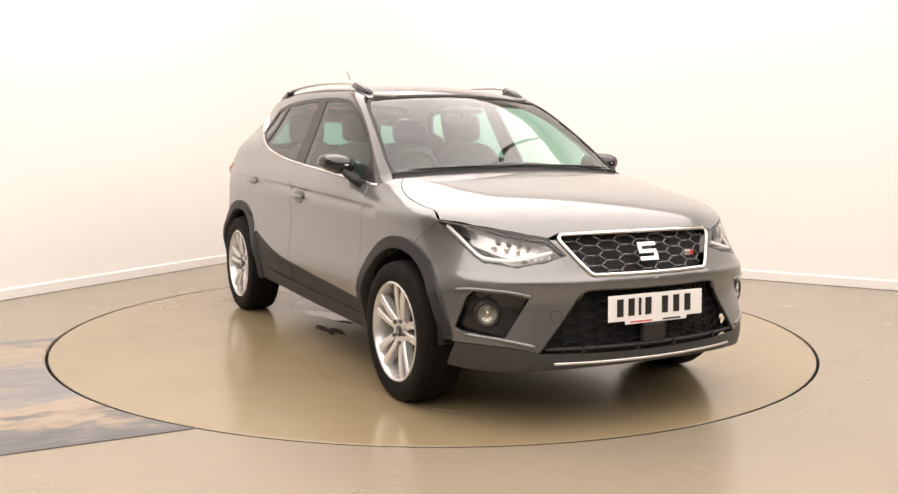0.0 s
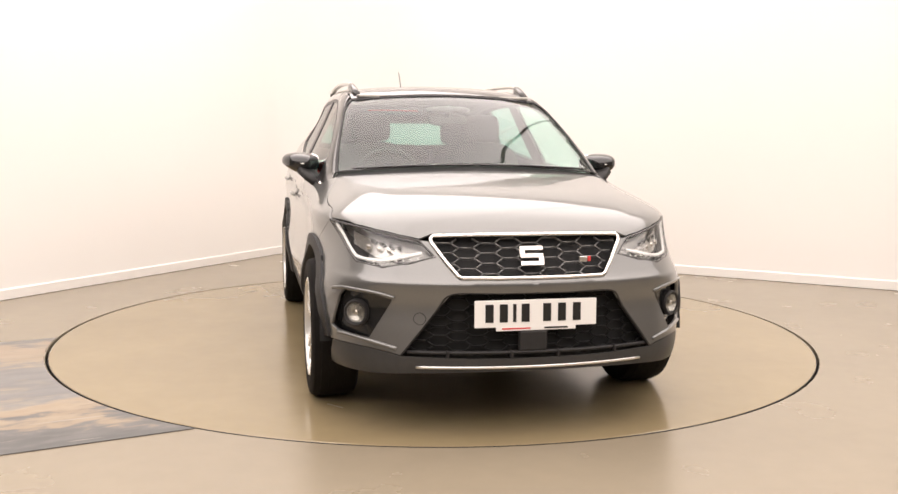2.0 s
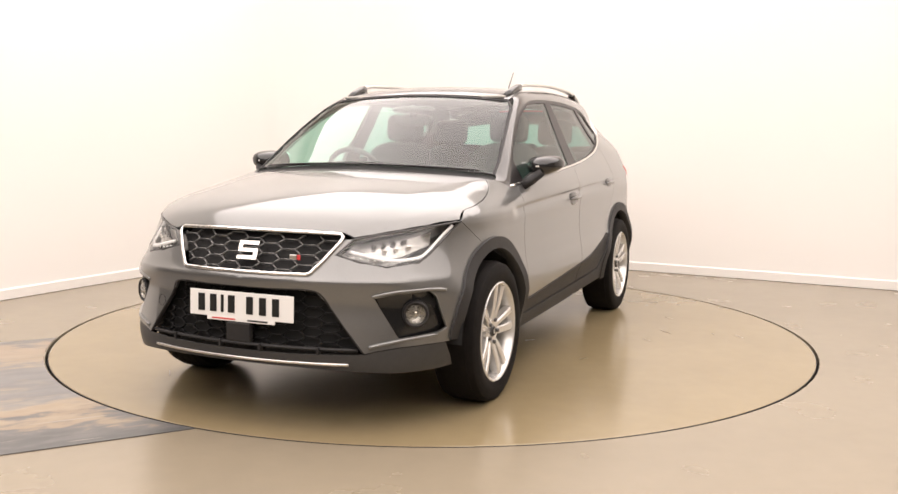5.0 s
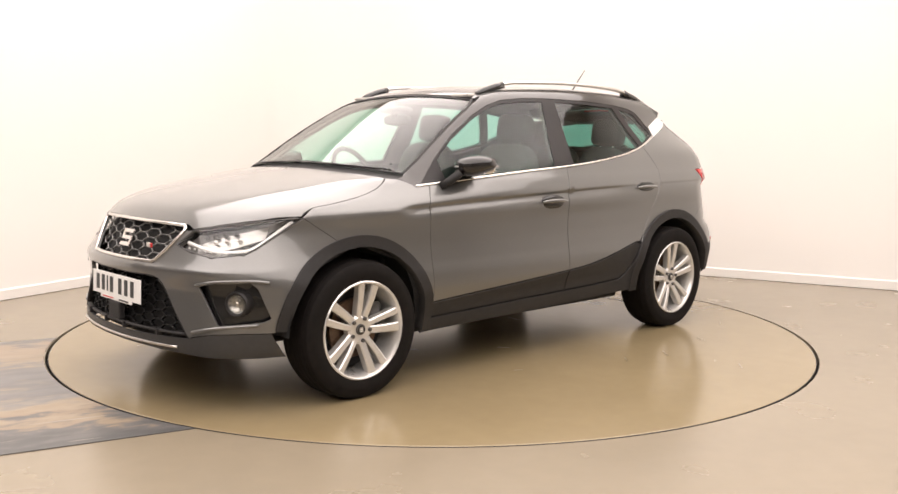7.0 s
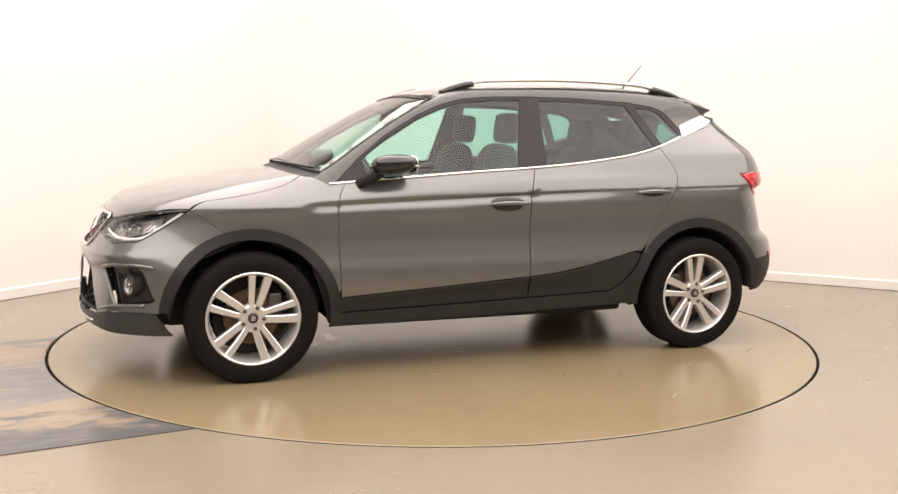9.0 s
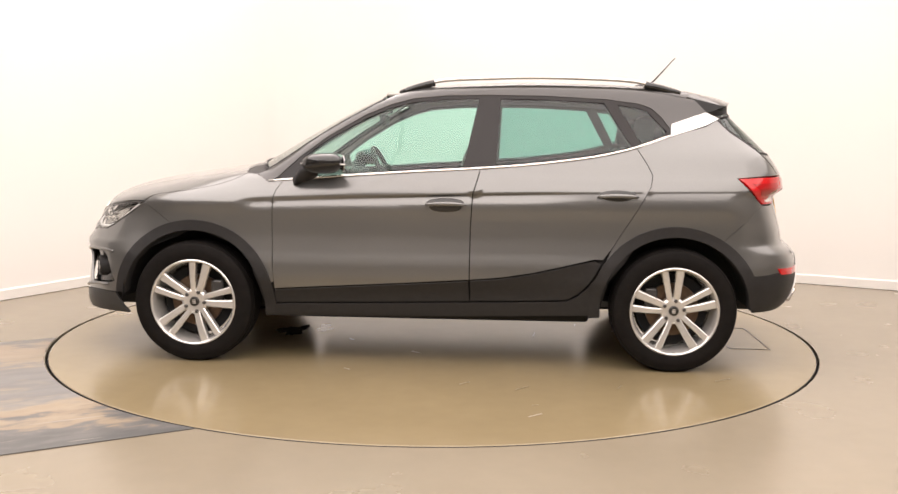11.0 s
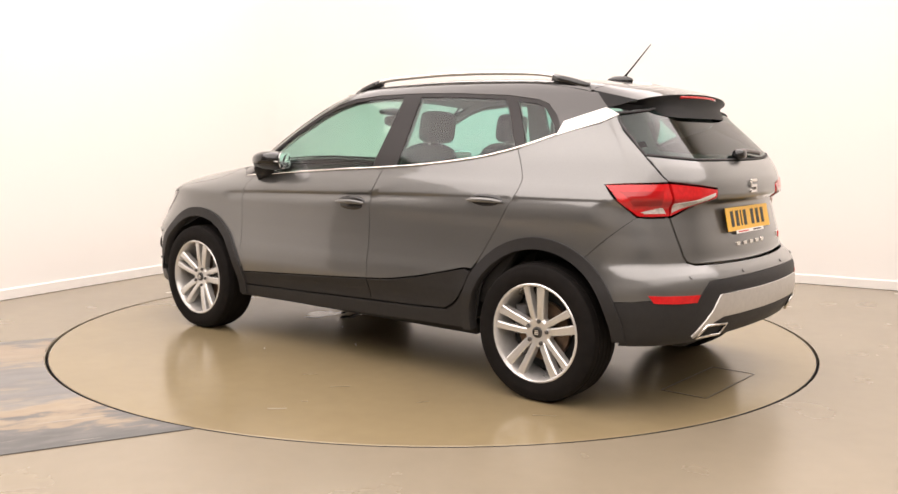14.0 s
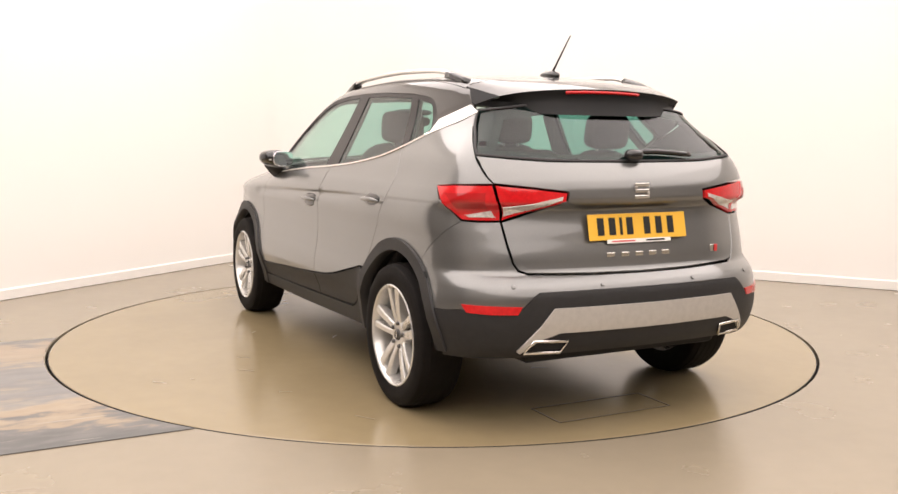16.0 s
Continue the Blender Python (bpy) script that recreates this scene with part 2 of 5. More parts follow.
# ---------------------------------------------------------------- the car's outer surface
def curve(*pts):
    """A smooth function through (argument, value) pairs, straight beyond its ends."""
    xs = np.array([p[0] for p in pts], float)
    ys = np.array([p[1] for p in pts], float)
    d = np.diff(ys) / np.diff(xs)
    m = np.empty_like(xs)
    m[0], m[-1] = d[0], d[-1]
    for i in range(1, len(xs) - 1):
        m[i] = 0 if d[i - 1] * d[i] <= 0 else 2 * d[i - 1] * d[i] / (d[i - 1] + d[i])

    def f(q):
        q = np.asarray(q, float)
        i = np.clip(np.searchsorted(xs, q) - 1, 0, len(xs) - 2)
        h = xs[i + 1] - xs[i]
        t = (q - xs[i]) / h
        tc = np.clip(t, 0, 1)
        v = ((2 * tc**3 - 3 * tc**2 + 1) * ys[i] + (tc**3 - 2 * tc**2 + tc) * h * m[i] + (3 * tc**2 - 2 * tc**3) * ys[i + 1] + (tc**3 - tc**2) * h * m[i + 1])
        return v + np.where(t < 0, t * h * m[0], 0) + np.where(t > 1, (t - 1) * h * m[-1], 0)
    return f


def step(a, b, q):
    t = np.clip((q - a) / (b - a), 0, 1)
    return t * t * (3 - 2 * t)


def smax(a, b, k):
    h = np.maximum(k - np.abs(a - b), 0)
    return np.maximum(a, b) + h * h / (4 * k)


HALF_WIDTH = curve((0.15, 0.77), (0.22, 0.805), (0.27, 0.83), (0.33, 0.842), (0.40, 0.853), (0.48, 0.868), (0.54, 0.866), (0.62, 0.853), (0.71, 0.8445), (0.79, 0.8435),
                   (0.86, 0.848), (0.92, 0.843), (0.98, 0.822), (1.04, 0.792), (1.10, 0.764), (1.20, 0.714), (1.30, 0.665), (1.446, 0.597), (1.52, 0.556), (1.62, 0.49))
NOSE = curve((0.15, 2.00), (0.22, 2.07), (0.27, 2.095), (0.31, 2.102), (0.42, 2.09), (0.54, 2.075), (0.60, 2.088), (0.625, 2.09), (0.66, 2.065), (0.74, 2.020), (0.82, 1.985), (0.88, 1.95), (1.0, 1.85))
TAIL = curve((0.15, -1.66), (0.22, -1.78), (0.28, -1.91), (0.34, -2.0), (0.40, -2.035), (0.48, -2.05), (0.57, -2.047), (0.62, -2.03), (0.655, -1.992), (0.675, -1.968), (0.74, -1.955),
             (0.82, -1.932), (0.92, -1.908), (0.945, -1.935), (0.96, -1.956), (1.0, -1.952), (1.03, -1.943), (1.07, -1.918), (1.14, -1.855), (1.26, -1.735), (1.385, -1.61), (1.46, -1.535), (1.62, -1.37))
SPINE = curve((-1.75, 1.415), (-1.6, 1.452), (-1.45, 1.485), (-1.26, 1.515), (-0.9, 1.538), (-0.5, 1.545), (-0.2, 1.536), (0.05, 1.522), (0.2, 1.498), (0.34, 1.452), (0.5, 1.378), (0.75, 1.243),
              (1.0, 1.098), (1.05, 1.07), (1.1, 1.055), (1.2, 1.042), (1.4, 1.012), (1.65, 0.971), (1.8, 0.934), (1.92, 0.884), (1.98, 0.832), (2.05, 0.75), (2.2, 0.55))
SHOULDER = curve((-2.1, 0.965), (-1.6, 0.955), (-0.65, 0.938), (0.07, 0.916), (1.02, 0.877), (1.6, 0.85))
FOLD = curve((-1.3, 0.70), (-0.863, 0.588), (-0.39, 0.487), (-0.21, 0.471), (0.82, 0.405), (1.2, 0.38))


def body(p):
    """Below zero inside the car's outer skin, above it outside. p: (n, 3)."""
    x, y, z = p[:, 0], np.abs(p[:, 1]), p[:, 2]
    glasshouse = step(0.86, 1.02, z)
    w = HALF_WIDTH(z)
    w = w - 0.058 * np.clip((x - 0.1) / 0.78, 0, 3) ** 2 * glasshouse - 0.07 * np.clip((-x - 0.6) / 0.88, 0, 3) ** 2 * step(1.12, 1.36, z)
    w = w - 0.27 * np.clip(x - 1.15, 0, 2) ** 2 * step(0.55, 0.86, z)
    w = w - 0.30 * np.clip(x - 1.35, 0, 2) ** 2 - 0.16 * np.clip(-x - 1.4, 0, 2) ** 2
    # the pressed line below the windows: a hollow right under it
    t = SHOULDER(x) - z - 0.010
    t = t / np.where(t < 0, 0.007 + 0.009 * step(0.0, 0.95, x), 0.030)
    w = w - 0.0135 * np.exp(-t * t) * step(1.06, 0.93, x) * step(-0.85, -0.45, x) - 0.003 * np.exp(-t * t) * step(-0.45, -0.85, x)
    # the rising fold on the doors: the skin turns in below it
    u = np.clip(FOLD(x) - z, 0, 0.09)
    w = w - 0.32 * u * step(-0.93, -0.80, x) * step(1.0, 0.8, x) * (1 - 0.4 * u / 0.09)
    side = y - w
    front = x - (NOSE(z) - 0.28 * y**2 - 0.46 * y**6)
    ease = 1 - 0.28 * step(1.0, 1.15, z)
    rear = (TAIL(z) + ease * (0.19 * y**2 + 0.37 * y**6)) - x
    xe = x + (0.13 + 0.17 * step(0.3, 0.9, x)) * y**2
    ridge = 0.72 - 0.19 * (x - 1.0)
    top = z - (SPINE(xe) - (0.105 - 0.05 * step(0.3, 0.9, xe)) * y**2 - 0.008 * step(0.0, 0.16, y - ridge + 0.10) * step(1.02, 1.2, x))
    top = top / np.sqrt(1 + 0.30 * step(0.1, 0.4, xe) * step(1.1, 0.95, xe))
    f = smax(smax(side, front, 0.11), rear, 0.11)
    return smax(f, top, 0.055)


def normals(p):
    e, g = 0.0015, np.empty_like(p)
    for k in range(3):
        d = np.zeros(3)
        d[k] = e
        g[:, k] = body(p + d) - body(p - d)
    return g / np.linalg.norm(g, axis=1)[:, None]


class Chart:
    """Looks at the skin along one direction; (u, v) lie across it."""
    def __init__(self, d, inside, outside):
        self.d = np.array(d, float) / np.linalg.norm(d)
        self.v = np.array((0, 0, 1.0)) if abs(self.d[2]) < 0.5 else np.array((1.0, 0, 0))
        self.v = self.v - self.d * (self.v @ self.d)
        self.v /= np.linalg.norm(self.v)
        self.u = np.cross(self.v, self.d)
        self.a, self.b = inside, outside

    def flat(self, p):
        p = np.atleast_2d(np.asarray(p, float))
        return np.stack([p @ self.u, p @ self.v], 1)

    def lift(self, uv):
        uv = np.atleast_2d(np.asarray(uv, float))
        base = uv[:, :1] * self.u + uv[:, 1:] * self.v
        lo, hi = np.full(len(uv), self.a), np.full(len(uv), self.b)
        for _ in range(27):
            mid = (lo + hi) / 2
            out = body(base + mid[:, None] * self.d) > 0
            hi, lo = np.where(out, mid, hi), np.where(out, lo, mid)
        return base + lo[:, None] * self.d


SIDE = Chart((0, 1, 0), 0.0, 1.2)
FRONT = Chart((1, 0, 0), 0.0, 2.4)
REAR = Chart((-1, 0, 0), 0.0, 2.4)
TOP = Chart((0, 0, 1), 0.4, 1.9)
NOSE_CORNER = Chart((math.cos(radians(40)), math.sin(radians(40)), 0), 0.0, 2.4)
TAIL_CORNER = Chart((-math.cos(radians(40)), math.sin(radians(40)), 0), 0.0, 2.4)
BONNET = Chart((0.55, 0, 0.84), 0.6, 2.6)


def on(chart, p):
    return chart.lift(chart.flat(p))[0]


def Ps(x, z):
    return on(SIDE, (x, 0, z))


def Pf(y, z):
    return on(FRONT, (0, y, z))


def Pr(y, z):
    return on(REAR, (0, y, z))


def Pt(x, y):
    return on(TOP, (x, y, 0))


def spline(pts, n=6):
    """A smooth line through points."""
    p = [np.asarray(q, float) for q in pts]
    out = []
    for i in range(len(p) - 1):
        a, b, c, d = p[max(i - 1, 0)], p[i], p[i + 1], p[min(i + 2, len(p) - 1)]
        for k in range(n):
            t = k / n
            out.append(0.5 * (2 * b + (c - a) * t + (2 * a - 5 * b + 4 * c - d) * t * t + (3 * b - 3 * c + d - a) * t**3))
    return out + [p[-1]]


def arc(cx, cz, r, a0, a1, n=28, y=0.85):
    return [np.array((cx + r * math.cos(radians(a0 + (a1 - a0) * i / n)), y, cz + r * math.sin(radians(a0 + (a1 - a0) * i / n)))) for i in range(n + 1)]


def side_line(a, b, n=6):
    """Points on the skin along a straight line in side view, without its ends."""
    return [Ps(a[0] + (b[0] - a[0]) * i / n, a[1] + (b[1] - a[1]) * i / n) for i in range(1, n)]


def both(half):
    """A line given on the left half, from the middle outwards and back to the middle, closed across."""
    return list(half) + [np.array((q[0], -q[1], q[2])) for q in half[::-1] if abs(q[1]) > 1e-4]


def dense(chart, pts, size=0.025):
    """A closed line on the skin, with points close together."""
    return chart.lift(loop2d(chart, pts, size, 0))


def middle(solve, z0, z1, n=8):
    """Points down the car's middle line, between two heights."""
    return [solve(0, z0 + (z1 - z0) * i / n) for i in range(1, n)]


def inside_of(poly, q):
    x, y = q[:, 0], q[:, 1]
    res = np.zeros(len(q), bool)
    for (x0, y0), (x1, y1) in zip(poly, np.roll(poly, -1, 0)):
        cross = (y0 > y) != (y1 > y)
        res ^= cross & (x < (x1 - x0) * (y - y0) / (y1 - y0 + 1e-15) + x0)
    return res


def near(poly, q, d):
    res = np.zeros(len(q), bool)
    for a, b in zip(poly, np.roll(poly, -1, 0)):
        ab = b - a
        t = np.clip(((q - a) @ ab) / (ab @ ab + 1e-15), 0, 1)
        res |= ((q - (a + t[:, None] * ab)) ** 2).sum(1) < d * d
    return res


def loop2d(chart, pts, size, inset):
    p = chart.flat(np.array(pts))
    out = []
    for a, b in zip(p, np.roll(p, -1, 0)):
        n = max(1, math.ceil(np.linalg.norm(b - a) / size))
        out += [a + (b - a) * i / n for i in range(n)]
    p = np.array(out)
    keep = np.linalg.norm(p - np.roll(p, 1, 0), axis=1) > 1e-4
    p = p[keep]
    if inset:
        area = 0.5 * np.sum(p[:, 0] * np.roll(p[:, 1], -1) - np.roll(p[:, 0], -1) * p[:, 1])
        t = np.roll(p, -1, 0) - np.roll(p, 1, 0)
        t /= np.linalg.norm(t, axis=1)[:, None] + 1e-12
        nrm = np.stack([-t[:, 1], t[:, 0]], 1) * np.sign(area)
        p = p + nrm * inset
    return p


def skin(chart, outline, holes=(), size=0.03, off=0.0, gap=0.0028, depth=0.014, lines=(), weld=False):
    """A panel cut out of the car's skin: vertices, triangles, normals. depth: the turned-in edge."""
    from mathutils.geometry import delaunay_2d_cdt
    loops = [loop2d(chart, outline, size, gap)] + [loop2d(chart, h, size, -gap) for h in holes]
    lo, hi = loops[0].min(0), loops[0].max(0)
    g = np.stack(np.meshgrid(np.arange(lo[0], hi[0], size), np.arange(lo[1], hi[1], size)), -1).reshape(-1, 2)
    g[:, 0] += (np.round((g[:, 1] - lo[1]) / size) % 2) * size / 2
    if len(lines):
        fine, chain = [], []
        for k, line in enumerate(lines):
            q = chart.flat(np.array(line))
            for a, b in zip(q[:-1], q[1:]):
                n = max(1, math.ceil(np.linalg.norm(b - a) / size))
                fine += [a + (b - a) * i / n for i in range(n)]
                chain += [k] * n
        fine = np.array(fine)
        d2 = ((g[:, None, :] - fine[None]) ** 2).sum(2).min(1)
        g = np.concatenate([g[d2 > (0.45 * size) ** 2], fine])
    ok = inside_of(loops[0], g)
    for h in loops[1:]:
        ok &= ~inside_of(h, g)
    for h in loops:
        ok &= ~near(h, g, 0.4 * size)
    pts, edges = [], []
    for h in loops:
        k = len(pts)
        pts += [Vector(q) for q in h]
        edges += [(k + i, k + (i + 1) % len(h)) for i in range(len(h))]
    if len(lines):
        # neighbours on one line stay joined
        first, at = len(g) - len(fine), np.cumsum(ok) - 1 + len(pts)
        for i in range(len(fine) - 1):
            if chain[i] == chain[i + 1] and ok[first + i] and ok[first + i + 1]:
                edges.append((int(at[first + i]), int(at[first + i + 1])))
    pts += [Vector(q) for q in g[ok]]
    vo, _, fo = delaunay_2d_cdt(pts, edges, [], 0, 1e-6)[:3]
    uv = np.array([(q[0], q[1]) for q in vo])
    tri = np.array([f for f in fo if len(f) == 3])
    c = uv[tri].mean(1)
    ok = inside_of(loops[0], c)
    for h in loops[1:]:
        ok &= ~inside_of(h, c)
    tri = tri[ok]
    p = chart.lift(uv)
    nrm = normals(p)
    if weld:
        mid = np.abs(p[:, 1]) < 0.006
        nrm[mid, 1] = 0
        p[mid, 1] = 0
    p = p + nrm * off
    a = np.cross(p[tri[:, 1]] - p[tri[:, 0]], p[tri[:, 2]] - p[tri[:, 0]])
    bad = (a * nrm[tri].mean(1)).sum(1) < 0
    tri[bad] = tri[bad][:, ::-1]
    return p, tri, nrm, depth


def to_mesh(*pieces, mirror=False):
    """Panels as one mesh with exact normals and turned-in edges; mirror: for the other side of the car."""
    verts, faces, corner = [], [], []
    for p, tri, nrm, depth in pieces:
        if mirror:
            p, nrm, tri = p * (1, -1, 1), nrm * (1, -1, 1), tri[:, ::-1]
        k = len(verts)
        verts += p.tolist()
        faces += (tri + k).tolist()
        corner += nrm[tri.ravel()].tolist()
        if depth:
            count = {}
            for t in tri.tolist():
                for e in ((t[0], t[1]), (t[1], t[2]), (t[2], t[0])):
                    count[e] = count.get(e, 0) + 1
            for (a, b) in [e for e in count if (e[1], e[0]) not in count]:
                m = len(verts)
                pa, pb = p[a], p[b]
                if abs(pa[1]) + abs(pb[1]) < 1e-6:
                    continue
                verts += [pa.tolist(), pb.tolist(), (pb - nrm[b] * depth).tolist(), (pa - nrm[a] * depth).tolist()]
                faces.append([m + 1, m, m + 3, m + 2])
                n = np.cross(pb - pa, nrm[a])
                n = n / (np.linalg.norm(n) + 1e-12)
                soft = [(nrm[i] * 0.55 + n * 0.83).tolist() for i in (b, a)]
                corner += [soft[0], soft[1], n.tolist(), n.tolist()]
    me = bpy.data.meshes.new("panel")
    me.from_pydata(verts, [], faces)
    me.polygons.foreach_set("use_smooth", [True] * len(me.polygons))
    me.normals_split_custom_set(corner)
    me.update()
    return me


# ---------------------------------------------------------------- the room
def slab(name, pts, z0, z1, mat, kind="structure", label="", category=""):
    """An upright prism over a plan outline."""
    n = len(pts)
    v = [(p[0], p[1], z0) for p in pts] + [(p[0], p[1], z1) for p in pts]
    f = [tuple(range(n))[::-1], tuple(range(n, 2 * n))] + [(i, (i + 1) % n, n + (i + 1) % n, n + i) for i in range(n)]
    ob = part(name, raw(v, f), mat)
    return tagged(ob, label, category, "", kind)


def strip(line, inner, outer):
    """The plan of a wall or skirting along a line, between two distances to its outside."""
    pts = [Vector((p[0], p[1])) for p in line]
    a, b = [], []
    for i, p in enumerate(pts):
        t = (pts[min(i + 1, len(pts) - 1)] - pts[max(i - 1, 0)]).normalized()
        nrm = Vector((-t.y, t.x))
        a.append(p + nrm * inner)
        b.append(p + nrm * outer)
    return a, b


def wall_run(name, line, inner, outer, z0, z1, mat, label, category, chamfer=0.0):
    a, b = strip(line, inner, outer)
    n = len(line)
    v, f = [], []
    for p, q in zip(a, b):
        v += [(p.x, p.y, z0), (p.x, p.y, z1 - chamfer), (p.x + (q.x - p.x) * min(1, chamfer / max(abs(outer - inner), 1e-6)), p.y + (q.y - p.y) * min(1, chamfer / max(abs(outer - inner), 1e-6)), z1), (q.x, q.y, z1), (q.x, q.y, z0)]
    for i in range(n - 1):
        for j in range(5):
            f.append((i * 5 + j, i * 5 + (j + 1) % 5, (i + 1) * 5 + (j + 1) % 5, (i + 1) * 5 + j))
    f += [tuple(range(5))[::-1], tuple((n - 1) * 5 + j for j in range(5))]
    bm = bmesh.new()
    bv = [bm.verts.new(q) for q in v]
    for q in f:
        bm.faces.new([bv[i] for i in q])
    bmesh.ops.recalc_face_normals(bm, faces=bm.faces[:])
    for q in bm.faces:
        q.smooth = abs(q.normal.z) < 0.1
    for e in bm.edges:
        if len(e.link_faces) == 2 and e.calc_face_angle(0) > radians(20):
            e.smooth = False
    return tagged(part(name, bm, mat), label, category, "", "structure")


def corner_line(a_len, b_len, r=0.9):
    """Plan of the two white walls with their rounded corner, from the far end of one to that of the other."""
    c = room_point(r, r, 0)
    pts = [room_point(a_len, 0, 0)]
    for i in range(17):
        t = radians(90 * i / 16)
        pts.append(c - ALONG_R * (r * math.cos(t)) - ALONG_L * (r * math.sin(t)))
    return pts + [room_point(0, b_len, 0)]


def build_room():
    line = corner_line(WHITE_END, ROOM)
    wall_run("wall_white", line, 0.0, 0.2, 0, CEILING, WALL, "plain white painted studio wall with a rounded corner", "wall")
    wall_run("baseboard", line, -0.016, 0.0, 0.004, 0.082, SKIRT, "low white painted skirting board along the wall", "skirting", 0.008)
    # walls added out of view: they close the room and tone the reflections
    far = [room_point(0, ROOM, 0), room_point(ROOM, ROOM, 0), room_point(ROOM, 0, 0), room_point(WHITE_END, 0, 0)]
    for name, p, q, mat, label in (("wall_behind_1", far[0], far[1], WALL_MID, "plain mid-grey wall added out of view, toned for the car's reflections"),
                                   ("wall_behind_2", far[1], far[2], WALL_MID, "plain mid-grey wall added out of view, toned for the car's reflections"),
                                   # the dark one stands in for an assumed dark drive-in opening
                                   ("wall_behind_3", far[2], far[3], WALL_BACK, "plain dark grey wall added out of view, for dark reflections in the car")):
        wall_run(name, [p, q], 0.0, 0.2, 0, CEILING, mat, label, "wall")
    pts = [room_point(-0.3, -0.3, 0), room_point(-0.3, ROOM + 0.3, 0), room_point(ROOM + 0.3, ROOM + 0.3, 0), room_point(ROOM + 0.3, -0.3, 0)]
    slab("ceiling", pts, CEILING, CEILING + 0.2, WALL, label="plain white studio ceiling", category="ceiling")
    # floor with a round pit for the turntable
    n = 160
    inner = [(DISC_CENTRE[0] + (DISC_R + 0.015) * math.cos(2 * math.pi * i / n), DISC_CENTRE[1] + (DISC_R + 0.015) * math.sin(2 * math.pi * i / n)) for i in range(n)]
    outer = []
    for x, y in inner:
        d = Vector((x - DISC_CENTRE[0], y - DISC_CENTRE[1])).normalized()
        outer.append((DISC_CENTRE[0] + d.x * 16, DISC_CENTRE[1] + d.y * 16))
    v = [(x, y, 0) for x, y in inner] + [(x, y, 0) for x, y in outer] + [(x, y, -0.06) for x, y in inner]
    f = [(i, n + i, n + (i + 1) % n, (i + 1) % n) for i in range(n)] + [(i, (i + 1) % n, 2 * n + (i + 1) % n, 2 * n + i) for i in range(n)]
    tagged(part("floor", raw(v, f), FLOOR), "glossy beige resin floor of the studio", "floor", "", "structure")
    v = [(x * 1.0, y * 1.0, -0.05) for x, y in inner]
    tagged(part("floor_pit", raw(v, [tuple(range(n))]), GAP), "dark round joint below the turntable", "pit", "", "structure")
    # worn strip by which cars drive on to the turntable
    along, across = Vector((-0.888, -0.459)), Vector((-0.459, 0.888))
    start = Vector((-1.66, -1.10))
    bm = bmesh.new()
    cols = []
    half = 1.06
    for i in range(41):
        off = -half + 2 * half * i / 40
        base = start + across * off
        # meets the round joint
        d = base - Vector(DISC_CENTRE)
        b_, c_ = d.dot(along), d.dot(d) - (DISC_R + 0.021) ** 2
        k = -b_ + math.sqrt(max(b_ * b_ - c_, 0)) if c_ < b_ * b_ else 0
        cols.append((k, off))
    vs = [[bm.verts.new((k, off, 0.0)) for k, off in cols], [bm.verts.new((5.5, off, 0.0)) for k, off in cols]]
    for i in range(40):
        bm.faces.new((vs[0][i], vs[1][i], vs[1][i + 1], vs[0][i + 1]))
    bmesh.ops.recalc_face_normals(bm, faces=bm.faces[:])
    bmesh.ops.solidify(bm, geom=bm.faces[:], thickness=0.003)
    ob = part("worn_floor_strip", bm, TRACK)
    ob.matrix_world = Matrix(((along.x, across.x, 0, start.x), (along.y, across.y, 0, start.y), (0, 0, 1, 0.004), (0, 0, 0, 1)))
    tagged(ob, "worn grey and ochre drive-on strip in the floor", "floor strip", "", "structure")
    for a, b, across, along, watts in LAMPS:
        thing = new("ceiling_light")
        thing.matrix_world = Matrix.Translation(room_point(a, b, CEILING)) @ pose(0, 0, 0, 0, 0, -29)
        tagged(thing, "wide white ceiling light field with a pale diffuser", "lamp", "ceiling lights")
        part("frame", box(0, 0, -0.03, across + 0.03, along + 0.06, 0.058, 0.006), SKIRT, thing)
        part("diffuser", box(0, 0, -0.066, across + 0.02, along + 0.02, 0.012, 0.003), GLOW, thing)


def lathe_up(profile, seg):
    bm = lathe([(r, -z) for r, z in profile], seg, False)
    bmesh.ops.rotate(bm, cent=(0, 0, 0), matrix=Matrix.Rotation(radians(-90), 3, "X"), verts=bm.verts)
    return bm


